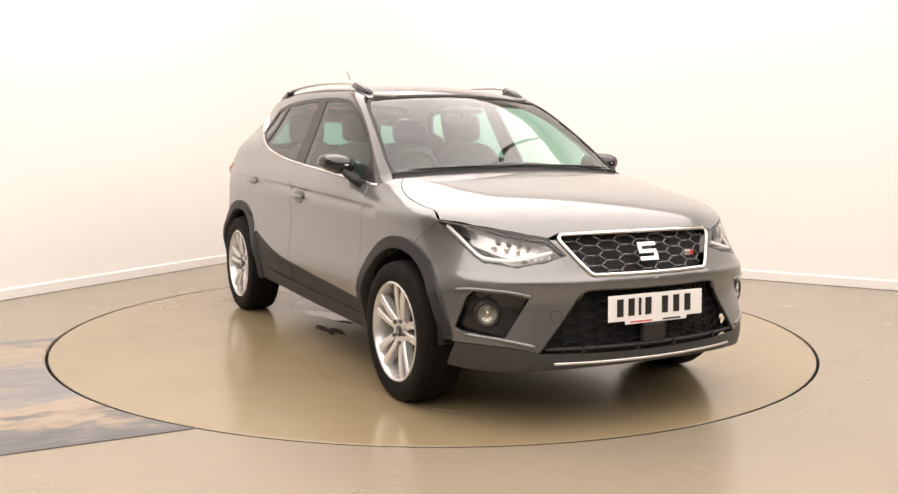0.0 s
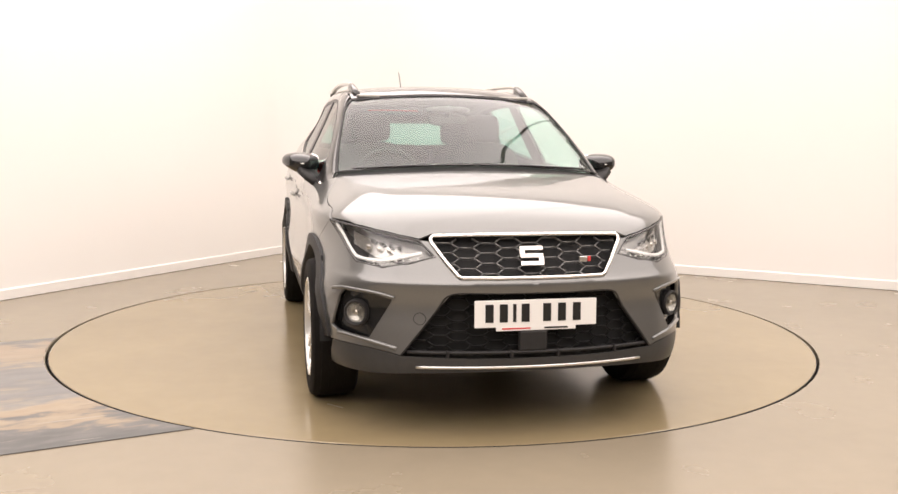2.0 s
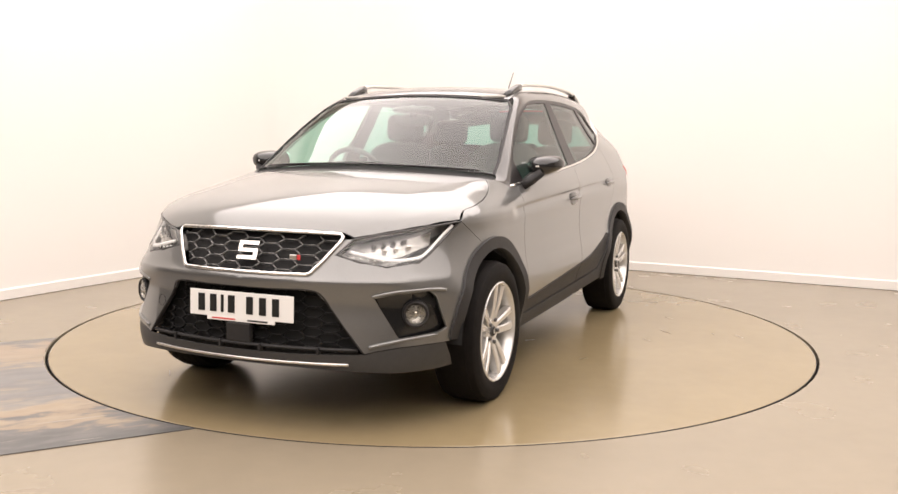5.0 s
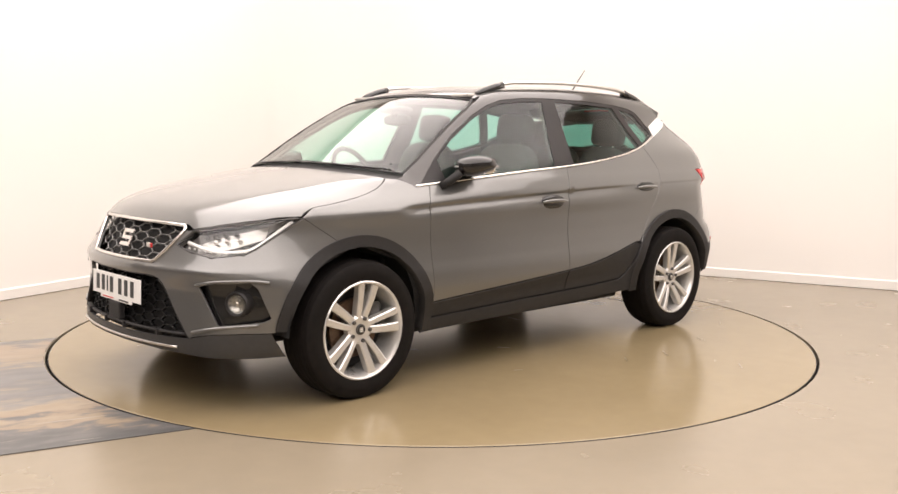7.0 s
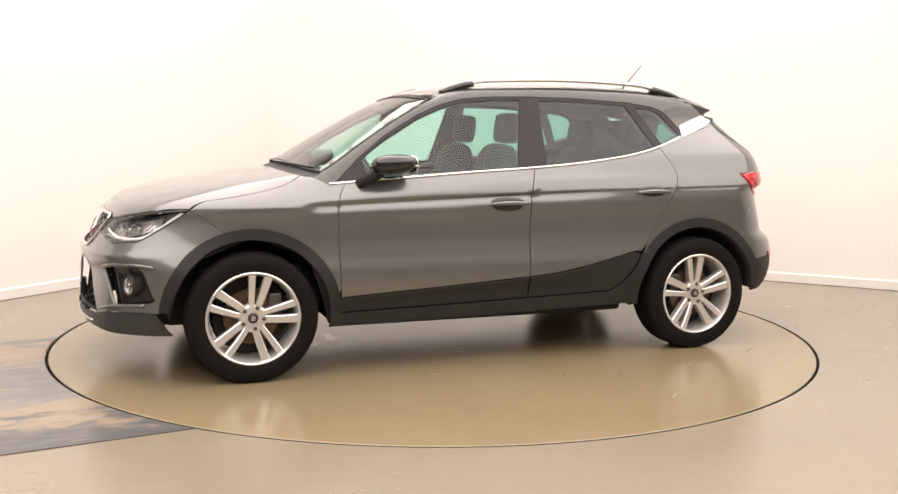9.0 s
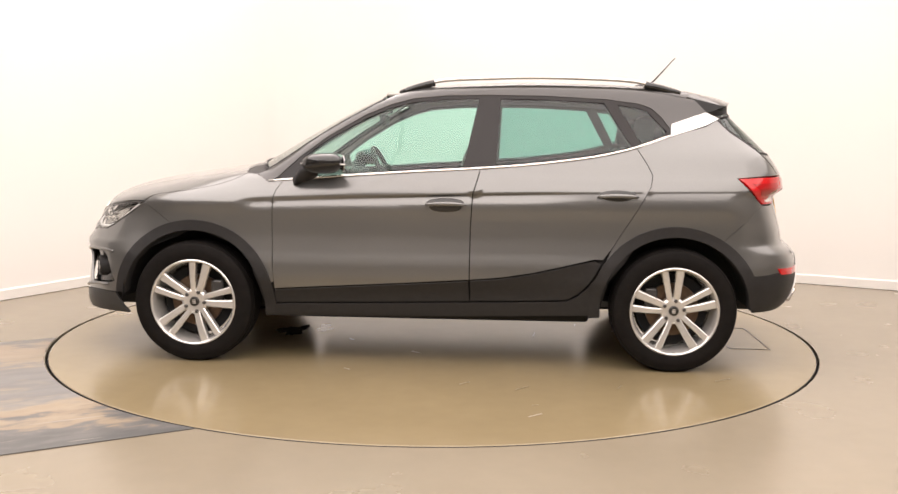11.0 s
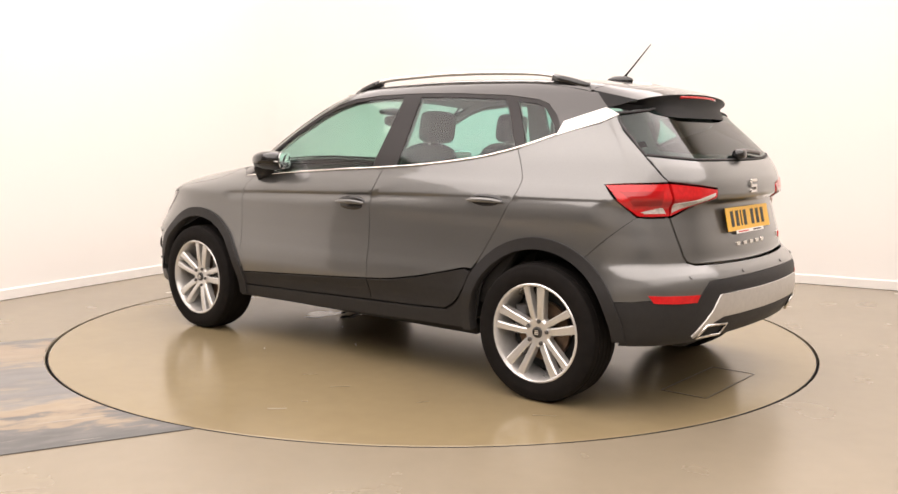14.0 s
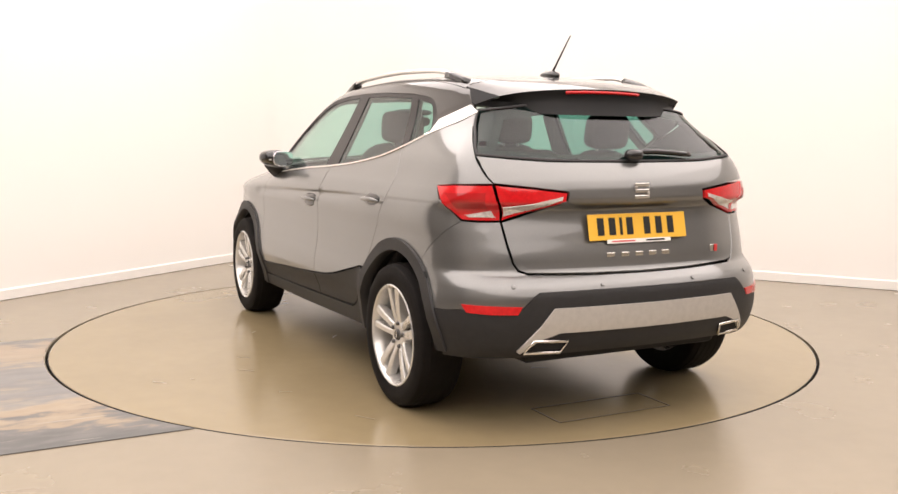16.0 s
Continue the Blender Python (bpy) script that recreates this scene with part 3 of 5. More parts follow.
def build_turntable():
    n = 160
    prof = [(DISC_R - 0.008, 0.0), (DISC_R - 0.003, -0.002)]
    v, f = [(0, 0, 0)], []
    for r, z in prof:
        v += [(r * math.cos(2 * math.pi * i / n), r * math.sin(2 * math.pi * i / n), z) for i in range(n)]
    for i in range(n):
        j = (i + 1) % n
        f += [(0, 1 + i, 1 + j), (1 + i, 1 + n + i, 1 + n + j, 1 + j)]
    thing = new("turntable")
    tagged(thing, "round glossy beige turntable let into the floor, under the car", "turntable")
    part("top", raw(v, f), DISC, thing)
    part("edge", lathe_up([(DISC_R - 0.0035, -0.002), (DISC_R, -0.003), (DISC_R, -0.045), (DISC_R - 0.02, -0.045)], n), GAP, thing, "dark edge of the turntable")
    rng = random.Random(4)
    for i in range(14):
        a, r = rng.uniform(0, 6.28), rng.uniform(0.5, 2.05)
        ob = part("scuff", box(0, 0, 0.0009, rng.uniform(0.03, 0.12), rng.uniform(0.003, 0.007), 0.0012, 0), MARK if i % 7 else PALE_MARK, thing)
        ob.matrix_local = Matrix.Translation((r * math.cos(a), r * math.sin(a), 0)) @ Matrix.Rotation(a + rng.uniform(0.9, 2.2), 4, "Z")
    # outline of a hatch behind the car
    hx0, hx1, hy0, hy1 = -2.0, -1.77, -0.22, 0.385
    for name, a, b in (("hatch_joint", (hx0, hy1), (hx1, hy1)), ("hatch_joint", (hx1, hy1), (hx1, hy0)), ("hatch_joint", (hx1, hy0), (hx0, hy0)), ("hatch_joint", (hx0, hy0), (hx0, hy1))):
        l = math.dist(a, b)
        ob = part(name, box(0, 0, 0.0012, l, 0.007, 0.0016, 0), HATCH, thing)
        ob.matrix_local = Matrix.Translation(((a[0] + b[0]) / 2, (a[1] + b[1]) / 2, 0)) @ Matrix.Rotation(math.atan2(b[1] - a[1], b[0] - a[0]), 4, "Z")
    # wet patches with ragged edges, below and beside the car
    for x, y, lx, ly in ((0.885, 0.14, 0.07, 0.17), (0.70, 0.05, 0.05, 0.09), (-0.70, -0.45, 0.22, 0.09),
                         (-0.25, -0.62, 0.16, 0.05)):
        ph = [rng.uniform(0, 6.28) for _ in range(5)]
        v = [(x, y, 0.0012)]
        k = 48
        for i in range(k):
            a = 2 * math.pi * i / k
            r = 1 + 0.28 * math.sin(2 * a + ph[0]) + 0.22 * math.sin(3 * a + ph[1]) + 0.16 * math.sin(5 * a + ph[2]) + 0.10 * math.sin(9 * a + ph[3]) + 0.06 * math.sin(14 * a + ph[4])
            v.append((x + lx * r * math.cos(a), y + ly * r * math.sin(a), 0.0008))
        part("wet_patch", raw(v, [(0, 1 + i, 1 + (i + 1) % k) for i in range(k)], True), WET, thing, "shiny wet patch on the turntable")
    return thing


# ---------------------------------------------------------------- the car
HUB_F, HUB_R, HUB_Z = 1.283, -1.283, 0.324
BELT = [(0.884, 0.981), (0.5, 1.011), (0.089, 1.040), (-0.189, 1.056), (-0.522, 1.082), (-0.818, 1.119), (-0.963, 1.147), (-1.078, 1.177), (-1.26, 1.240)]
DLO_TOP = [(0.835, 1.0), (0.72, 1.108), (0.568, 1.224), (0.372, 1.338), (0.24, 1.394), (0.116, 1.428), (-0.073, 1.445), (-0.3, 1.450), (-0.6, 1.446), (-0.925, 1.430), (-1.10, 1.407), (-1.165, 1.385)]


def pair(name, mat, pieces_left, parent, label="", label_right=None):
    """One panel on each side of the car."""
    obs = [part(name, to_mesh(*pieces_left, mirror=m), mat, parent, label) for m in (False, True)]
    return obs


def xz(pts):
    return [Ps(x, z) for x, z in pts]


def tube_on(points, r_u, r_v, off=0.0, k=8, closed=False):
    """A moulding that follows the skin along points on it."""
    p = np.array(points)
    n = normals(p)
    return sweep([Vector(a) for a in p + n * off], [(r_u * math.cos(2 * math.pi * i / k), r_v * math.sin(2 * math.pi * i / k)) for i in range(k)],
                 closed, [Vector(a) for a in n])


def flip_y(bm):
    bmesh.ops.scale(bm, vec=(1, -1, 1), verts=bm.verts)
    bmesh.ops.reverse_faces(bm, faces=bm.faces[:])
    return bm


def two(name, make, mat, parent, label=""):
    part(name, make(), mat, parent, label)
    part(name, flip_y(make()), mat, parent, label)


def shoulder_lines(a, b, n):
    x = np.linspace(a, b, n)
    return [np.stack([x, 0 * x, SHOULDER(x) - d], 1) for d in (-0.016, -0.008, -0.002, 0.003, 0.008, 0.014, 0.021, 0.030, 0.042)]


HOOD_SIDE = [(1.50, 0.772), (1.40, 0.780), (1.25, 0.772), (1.13, 0.748), (1.06, 0.722), (1.015, 0.69)]


def build_body(car):
    hood_edge = spline([Ps(1.568, 0.861)] + [Pt(x, y) for x, y in HOOD_SIDE], 5)
    belt = [Ps(x, z) for x, z in BELT]
    belt_low = [Ps(x, z - 0.006) for x, z in BELT]
    # bonnet
    half = [Pf(0, 0.826), Pf(0.2, 0.826), Pf(0.405, 0.822), Pf(0.455, 0.803), Pf(0.53, 0.816), Pf(0.62, 0.834), Pf(0.70, 0.848), Ps(1.61, 0.861)] + hood_edge + [Pt(1.045, 0.60), Pt(1.085, 0.4), Pt(1.105, 0.2), Pt(1.11, 0)]
    part("bonnet", to_mesh(skin(BONNET, both(half), size=0.03, gap=0.0025)), PAINT, car)
    # wings
    arch_f = arc(HUB_F, HUB_Z, 0.440, 166, 74)
    out = hood_edge + [Ps(0.955, 1.012), Ps(0.884, 0.978), Ps(0.802, 0.982)] + xz([(0.835, 0.93), (0.849, 0.88), (0.851, 0.70), (0.847, 0.558), (0.84, 0.45)]) + arch_f + side_line((1.4043, 0.7470), (1.563, 0.857))
    sh = shoulder_lines(0.8, 1.15, 14)
    pair("front_wing", PAINT, [skin(SIDE, out, size=0.024, lines=sh, gap=0.001)], car)
    # doors
    seam_b = [(-0.256, 1.052), (-0.238, 0.985), (-0.219, 0.923), (-0.209, 0.75), (-0.207, 0.591), (-0.207, 0.473)]
    sh = shoulder_lines(-0.25, 0.86, 40)
    fd = [Ps(x, z - 0.006) for x, z in BELT[1:4]]
    out = [Ps(0.802, 0.982)] + fd[:2] + [Ps(-0.189, 1.050)] + xz(seam_b) + xz([(x, FOLD(x) + 0.002) for x in (-0.1, 0.1, 0.3, 0.5, 0.7, 0.84)]) + xz([(0.847, 0.558), (0.851, 0.70), (0.849, 0.88), (0.835, 0.93)])
    doors = pair("front_door", PAINT, [skin(SIDE, out, size=0.03, lines=sh)], car)
    sh = shoulder_lines(-1.15, -0.25, 34)
    seam_r = [(-0.905, 0.588), (-0.95, 0.645), (-1.004, 0.732), (-1.06, 0.82), (-1.113, 0.91), (-1.148, 0.975), (-1.158, 1.03), (-1.13, 1.09), (-1.080, 1.170)]
    out = xz(seam_b[::-1]) + [Ps(x, z - 0.006) for x, z in BELT[4:8]] + xz(seam_r[::-1]) + xz([(x, FOLD(x) + 0.002) for x in (-0.86, -0.7, -0.55, -0.39, -0.3)])
    rear_doors = pair("rear_door", PAINT, [skin(SIDE, out, size=0.03, lines=sh)], car)
    # rear quarters
    arch_r = arc(HUB_R, HUB_Z, 0.440, 123, 32)
    sh = shoulder_lines(-1.6, -1.15, 18)
    out = xz([(-1.080, 1.171), (-1.26, 1.236), (-1.38, 1.268), (-1.46, 1.290)]) + [Pr(0.578, 1.325), Pr(0.624, 1.26), Pr(0.672, 1.19), Pr(0.689, 1.153), Pr(0.693, 1.10), Pr(0.681, 1.06), Pr(0.663, 1.036)] + xz([(-1.70, 1.030), (-1.590, 1.022), (-1.660, 0.950), (-1.732, 0.880)]) + side_line((-1.732, 0.880), (-1.5226, 0.6930)) + arch_r + xz([(-0.95, 0.645)] + seam_r[2:-1])
    pair("rear_quarter", PAINT, [skin(SIDE, out, size=0.024, lines=sh, gap=0.0008)], car)
    # roof sides with pillars, cut open for the side windows
    ws_edge = [Pt(x, y) for x, y in ((0.925, 0.712), (0.80, 0.682), (0.66, 0.655), (0.5, 0.622), (0.356, 0.592), (0.27, 0.572))]
    roof_edge = [Pt(x, 0.545) for x in np.linspace(0.22, -1.36, 14)]
    dlo = [Ps(x, z) for x, z in DLO_TOP] + xz([(-1.22, 1.335), (-1.262, 1.275), (-1.262, 1.248), (-1.24, 1.236)]) + belt[::-1][1:-1] + [Ps(0.86, 0.985)]
    back = [Ps(-1.40, 1.437), Ps(-1.462, 1.372), Pr(0.575, 1.330)]
    out = [Ps(0.955, 1.014)] + ws_edge + roof_edge + back + xz([(-1.46, 1.294), (-1.38, 1.272), (-1.265, 1.236)]) + [Ps(x, z - 0.012) for x, z in BELT[::-1][1:]]
    pair("roof_side", ROOF_PAINT, [skin(SIDE, out, [dlo], size=0.022, gap=0.001)], car)
    pair("pillar_lining", LINER, [skin(SIDE, out, [dlo], size=0.05, off=-0.03, depth=0)], car)
    # side windows: black surround and three panes
    panes = {
        "front_window": [(0.685, 1.008), (0.70, 1.105), (0.66, 1.142), (0.568, 1.208), (0.372, 1.321), (0.24, 1.377), (0.116, 1.411), (-0.073, 1.428), (-0.240, 1.432), (-0.165, 1.064), (0.089, 1.048), (0.5, 1.018)],
        "rear_window": [(-0.338, 1.077), (-0.358, 1.432), (-0.6, 1.429), (-0.915, 1.412), (-1.052, 1.182), (-0.963, 1.156), (-0.818, 1.128), (-0.522, 1.091)],
        "quarter_window": [(-0.985, 1.404), (-1.10, 1.387), (-1.145, 1.370), (-1.245, 1.262), (-1.225, 1.242), (-1.105, 1.196)]}
    holes = [xz(p) for p in panes.values()]
    dlo_in = dlo
    pair("window_surround", PILLAR, [skin(SIDE, dlo_in, holes, size=0.03, off=-0.004, gap=0.0, depth=0.02)], car, "gloss black window surround and door pillars")
    pair("pillar_trim", PILLAR_TRIM, [skin(SIDE, dlo_in, holes, size=0.06, off=-0.034, gap=0.0, depth=0)], car, "grey inner trim of the door pillars")
    for (name, p), mat in zip(panes.items(), (GLASS_FRONT, GLASS_REAR, GLASS_REAR)):
        for ob in pair(name, mat, [skin(SIDE, xz(p), size=0.05, off=-0.008, gap=-0.003, depth=0)], car, "green-tinted side window"):
            ob.visible_shadow = False
    # bright line below the windows and the rear pillar blade
    line = spline([Ps(x, z - 0.002) for x, z in BELT], 5)
    two("belt_moulding", lambda: tube_on(line, 0.0065, 0.004, 0.002), CHROME, car, "thin chrome strip below the side windows")
    blade = xz([(-1.10, 1.176), (-1.262, 1.238), (-1.272, 1.300), (-1.37, 1.334), (-1.462, 1.364)]) + [Pr(0.570, 1.331)] + xz([(-1.46, 1.295), (-1.40, 1.276), (-1.27, 1.236)])
    pair("pillar_blade", DECAL, [skin(SIDE, blade, size=0.03, off=0.003, gap=0.0, depth=0.004)], car, "silver-white blade on the rear pillar")
    # roof, windscreen, spoiler
    half = [Pt(0.30, 0), Pt(0.295, 0.2), Pt(0.28, 0.4), Pt(0.262, 0.545)] + roof_edge + [Pt(-1.40, 0.5), Pt(-1.405, 0.3), Pt(-1.41, 0)]
    part("roof", to_mesh(skin(TOP, both(half), size=0.04, gap=0.001)), ROOF_PAINT, car)
    part("headliner", to_mesh(skin(TOP, both(half), size=0.08, off=-0.035, depth=0)), LINER, car, "pale cloth headliner")
    half = [Pt(1.022, 0), Pt(1.015, 0.2), Pt(0.99, 0.4), Pt(0.95, 0.58), Pt(0.908, 0.695)] + ws_edge[1:-1] + [Pt(0.285, 0.55), Pt(0.305, 0.4), Pt(0.32, 0.2), Pt(0.325, 0)]
    ws = part("windscreen", to_mesh(skin(TOP, both(half), size=0.05, off=-0.004, depth=0)), GLASS_SCREEN, car, "wide raked windscreen")
    ws.visible_shadow = False
    edge = both(half)
    border = dense(TOP, edge)
    part("windscreen_seal", tube_on(border, 0.009, 0.004, -0.002, closed=True), SEAL, car, "black rubber seal round the windscreen")
    half = [Pt(1.112, 0), Pt(1.107, 0.2), Pt(1.087, 0.4), Pt(1.047, 0.6), Pt(1.02, 0.69), Pt(0.955, 0.705), Pt(0.912, 0.70), Pt(0.95, 0.58), Pt(0.99, 0.4), Pt(1.015, 0.2), Pt(1.022, 0)]
    part("cowl", to_mesh(skin(TOP, both(half), size=0.03, off=-0.012, gap=-0.004)), PLASTIC, car, "black plastic cowl below the windscreen")
    build_spoiler(car)


def build_spoiler(car):
    ys = np.linspace(-1, 1, 41)
    rows_top, rows_low = [], []
    for s in ys:
        a = abs(s)
        k = a ** 6
        seam = Pt(-1.405 + 0.035 * a * a, 0.538 * s)
        tip = np.array((-1.668 + 0.065 * a * a + 0.02 * k, 0.495 * s, 1.438 - 0.026 * a * a - 0.012 * k))
        mid = seam * 0.5 + tip * 0.5 + np.array((0, 0, 0.010 * (1 - k)))
        q1 = seam * 0.78 + tip * 0.22 + np.array((0, 0, 0.006 * (1 - k)))
        q3 = seam * 0.22 + tip * 0.78 + np.array((0, 0, 0.008 * (1 - k)))
        low = tip + np.array((0.010, -0.004 * s, -0.020 * (1 - 0.5 * k)))
        g = Pr(0.47 * s, 1.322)
        under = (g + np.array((-0.012, 0, 0))) * (1 - k) + np.array((-1.478, 0.556 * s, 1.366)) * k
        deep = under + np.array((0.10, -0.05 * s, 0.02))
        rows_top.append([seam, q1, mid, q3, tip])
        rows_low.append([tip + np.array((0.001, 0, -0.001)), low, low * 0.5 + under * 0.5 + np.array((0.012, 0, 0.006)), under, deep])
    for name, rows, mat, label in (("spoiler", rows_top, ROOF_PAINT, "dark grey roof spoiler above the rear window"), ("spoiler_underside", rows_low, MATT, "black underside of the roof spoiler")):
        k = len(rows[0])
        v = [p for r in rows for p in r]
        f = [(i * k + j, i * k + j + 1, (i + 1) * k + j + 1, (i + 1) * k + j) for i in range(len(rows) - 1) for j in range(k - 1)]
        n = k
        if name == "spoiler_underside":
            # cheeks, down to the rear pillars
            for i, s in ((0, -1), (len(rows) - 1, 1)):
                more = [np.array((-1.478, 0.5565 * s, 1.366)), Ps(-1.455, 1.374) * (1, s, 1), Ps(-1.40, 1.432) * (1, s, 1)]
                more = rows_top[i] + more
                f.append(tuple(len(v) + j for j in range(len(more))))
                v += more
        bm = bmesh.new()
        bv = [bm.verts.new(q) for q in v]
        for q in f:
            bm.faces.new([bv[i] for i in q])
        bmesh.ops.recalc_face_normals(bm, faces=bm.faces[:])
        for q in bm.faces:
            q.smooth = True
        for e in bm.edges:
            if len(e.link_faces) == 2 and e.calc_face_angle(0) > radians(40):
                e.smooth = False
        part(name, bm, mat, car, label)
    pts = [(-1.662 + 0.075 * (y / 0.535) ** 2, y, 1.425 - 0.030 * (y / 0.535) ** 2) for y in np.linspace(-0.2, 0.2, 17)]
    part("high_brake_light", sweep(pts, ring(0.0075, 8)), RED_LENS, car, "narrow red brake light under the spoiler")


def build_nose(car):
    # painted bumper, one half each side of the middle
    hl = [Pf(0.398, 0.735), Pf(0.455, 0.797), Pf(0.53, 0.811), Pf(0.62, 0.829), Pf(0.70, 0.843), Ps(1.60, 0.857), Ps(1.563, 0.857), Ps(1.66, 0.795), Ps(1.765, 0.728), Pf(0.70, 0.703), Pf(0.605, 0.689), Pf(0.50, 0.708)]
    arch_front = [on(SIDE, q) for q in arc(HUB_F, HUB_Z, 0.440, 74, 5)]
    low = [Ps(1.74, 0.362), Pf(0.74, 0.365), Pf(0.66, 0.362), Pf(0.59, 0.350), Pf(0.545, 0.338)]
    fog = [Pf(0.575, 0.563), Pf(0.65, 0.582), Pf(0.755, 0.586), Pf(0.772, 0.560), Pf(0.80, 0.425), Pf(0.785, 0.412), Pf(0.665, 0.400)]
    grille_low = [Pf(0, 0.334), Pf(0.25, 0.335), Pf(0.545, 0.338), Pf(0.49, 0.41), Pf(0.40, 0.525), Pf(0.345, 0.590), Pf(0.2, 0.594), Pf(0, 0.594)]
    out = [Pf(0, 0.648), Pf(0.15, 0.648), Pf(0.312, 0.651), Pf(0.36, 0.71), Pf(0.42, 0.797), Pf(0.452, 0.798), hl[0]] + [hl[11], hl[10], hl[9], hl[8], hl[7], hl[6]] + side_line((1.563, 0.857), (1.4043, 0.7470)) + arch_front + low + grille_low[3:] + middle(Pf, 0.594, 0.648)
    shelf = [[Pf(y, z) for y in np.linspace(0.02, 0.7, 24)] for z in (0.612, 0.625, 0.64)]
    pieces = [skin(NOSE_CORNER, out, [fog], size=0.022, gap=0.0012, lines=shelf, weld=True)]
    pair("front_bumper", PAINT, pieces, car)
    out = [low[0], low[1], low[2], low[3], low[4], Pf(0.25, 0.331), Pf(0, 0.330)] + middle(Pf, 0.330, 0.272) + [Pf(0, 0.272), Pf(0.25, 0.270), Pf(0.49, 0.262), Pf(0.62, 0.252), Ps(1.66, 0.245), Ps(1.70, 0.30)]
    pair("lower_lip", LIP, [skin(NOSE_CORNER, out, size=0.03, weld=True)], car)
    bar = [np.array(Pf(y, 0.293)) for y in np.linspace(-0.485, 0.485, 33)]
    part("lip_strip", tube_on(bar, 0.0062, 0.005, 0.003), SATIN, car, "thin silver strip along the lower lip")
    # dark holes behind the two grilles and the fog lamps; black sheets give the grilles' shade
    gr = [Pf(0, 0.656), Pf(0.15, 0.656), Pf(0.305, 0.658), Pf(0.352, 0.72), Pf(0.407, 0.800), Pf(0.395, 0.814), Pf(0.2, 0.818), Pf(0, 0.819)]
    part("grille_recess", to_mesh(skin(FRONT, both(gr), size=0.05, off=-0.045, gap=-0.02, depth=0)), VOID, car)
    part("lower_recess", to_mesh(skin(FRONT, both(grille_low), size=0.05, off=-0.06, gap=-0.03, depth=0)), VOID, car)
    frame = [Vector(p) for p in both([Pf(0, 0.653), Pf(0.15, 0.653), Pf(0.298, 0.654), Pf(0.314, 0.661), Pf(0.355, 0.712), Pf(0.408, 0.789), Pf(0.410, 0.803), Pf(0.398, 0.815), Pf(0.2, 0.820), Pf(0, 0.821)])]
    part("grille_frame", tube_on(frame, 0.0088, 0.007, 0.004, closed=True), CHROME, car, "chrome frame round the upper grille")
    honeycomb(car, "grille_mesh", both(gr), 0.120, 0.0400, 0.657, -0.018, 0.0026, "dark honeycomb bars of the upper grille")
    honeycomb(car, "lower_mesh", both(grille_low), 0.105, 0.040, 0.338, -0.035, 0.0034, "black honeycomb bars of the lower grille")
    two("lower_frame", lambda: tube_on(spline([grille_low[7], grille_low[6], grille_low[5], grille_low[4], grille_low[3], grille_low[2]], 4), 0.006, 0.010, -0.008), PLASTIC, car)
    bar = [Pf(y, 0.352) for y in np.linspace(-0.52, 0.52, 27)]
    part("lower_grille_bar", tube_on(bar, 0.008, 0.012, -0.014), PLASTIC, car, "dark bar across the lower grille")
    for y in (-0.36, -0.1, 0.1, 0.36):
        p = Pf(y, 0.345)
        part("lower_grille_fin", box(p[0] - 0.01, y, 0.345, 0.03, 0.012, 0.03, 0.003), PLASTIC, car)
    p = Pf(0, 0.40)
    part("radar_cover", box(p[0] - 0.012, -0.008, 0.398, 0.03, 0.118, 0.082, 0.006), PLASTIC, car, "square dark sensor cover in the lower grille")
    # number plate and badges
    plate(car, Matrix.Translation((Pf(0.1, 0.52)[0] + 0.012, 0.003, 0.512)) @ pose(0, 0, 0, 0, -2, 0), PLATE_WHITE, "white number plate")
    badge(car, Matrix.Translation((Pf(0, 0.745)[0] + 0.004, 0, 0.738)) @ pose(0, 0, 0, 0, -24, 0), 0.100)
    p = Pf(0.225, 0.70)
    for dy, wide, mat in ((-0.008, 0.034, SATIN), (0.018, 0.014, RED_INK)):
        part("trim_badge", box(p[0] - 0.004, 0.232 + dy, 0.722, 0.008, wide, 0.022, 0.003), mat, car, "small silver and red trim badge")
    # fog lamps
    pair("fog_recess", BLACK, [skin(NOSE_CORNER, fog, size=0.03, off=-0.035, gap=-0.006, depth=0)], car, "black fog lamp recess")
    # painted ledges above and below the fog lamp recess
    two("fog_ledge", lambda: tube_on(np.array(spline([Pf(0.565, 0.571), Pf(0.65, 0.590), Pf(0.755, 0.594), Pf(0.795, 0.585)], 5)), 0.0075, 0.007, 0.001), PAINT, car)
    two("fog_ledge", lambda: tube_on(np.array(spline([Pf(0.56, 0.364), Pf(0.66, 0.388), Pf(0.775, 0.401)], 5)), 0.0085, 0.009, 0.001), PAINT, car)
    c = Pf(0.705, 0.493)
    for s in (1, -1):
        m = Matrix.Translation((c[0] - 0.045, 0.695 * s, 0.493)) @ pose(0, 0, 0, 0, 0, 30 * s) @ pose(0, 0, 0, 0, 0, -90)
        lamp = part("fog_lamp", lathe([(0.0, 0.006), (0.020, 0.010), (0.036, 0.020), (0.041, 0.028), (0.041, -0.02), (0.0, -0.02)], 32), LAMP_CHROME, car, "round silver fog lamp")
        lamp.matrix_local = m
        part("bezel", lathe([(0.042, -0.02), (0.042, 0.030), (0.050, 0.034), (0.056, 0.026), (0.058, -0.02)], 32), PLASTIC, lamp)
        part("bulb", blob(0, 0.018, 0, 0.010, 0.012, 0.014, 2.2, 12, 8), CHROME, lamp)
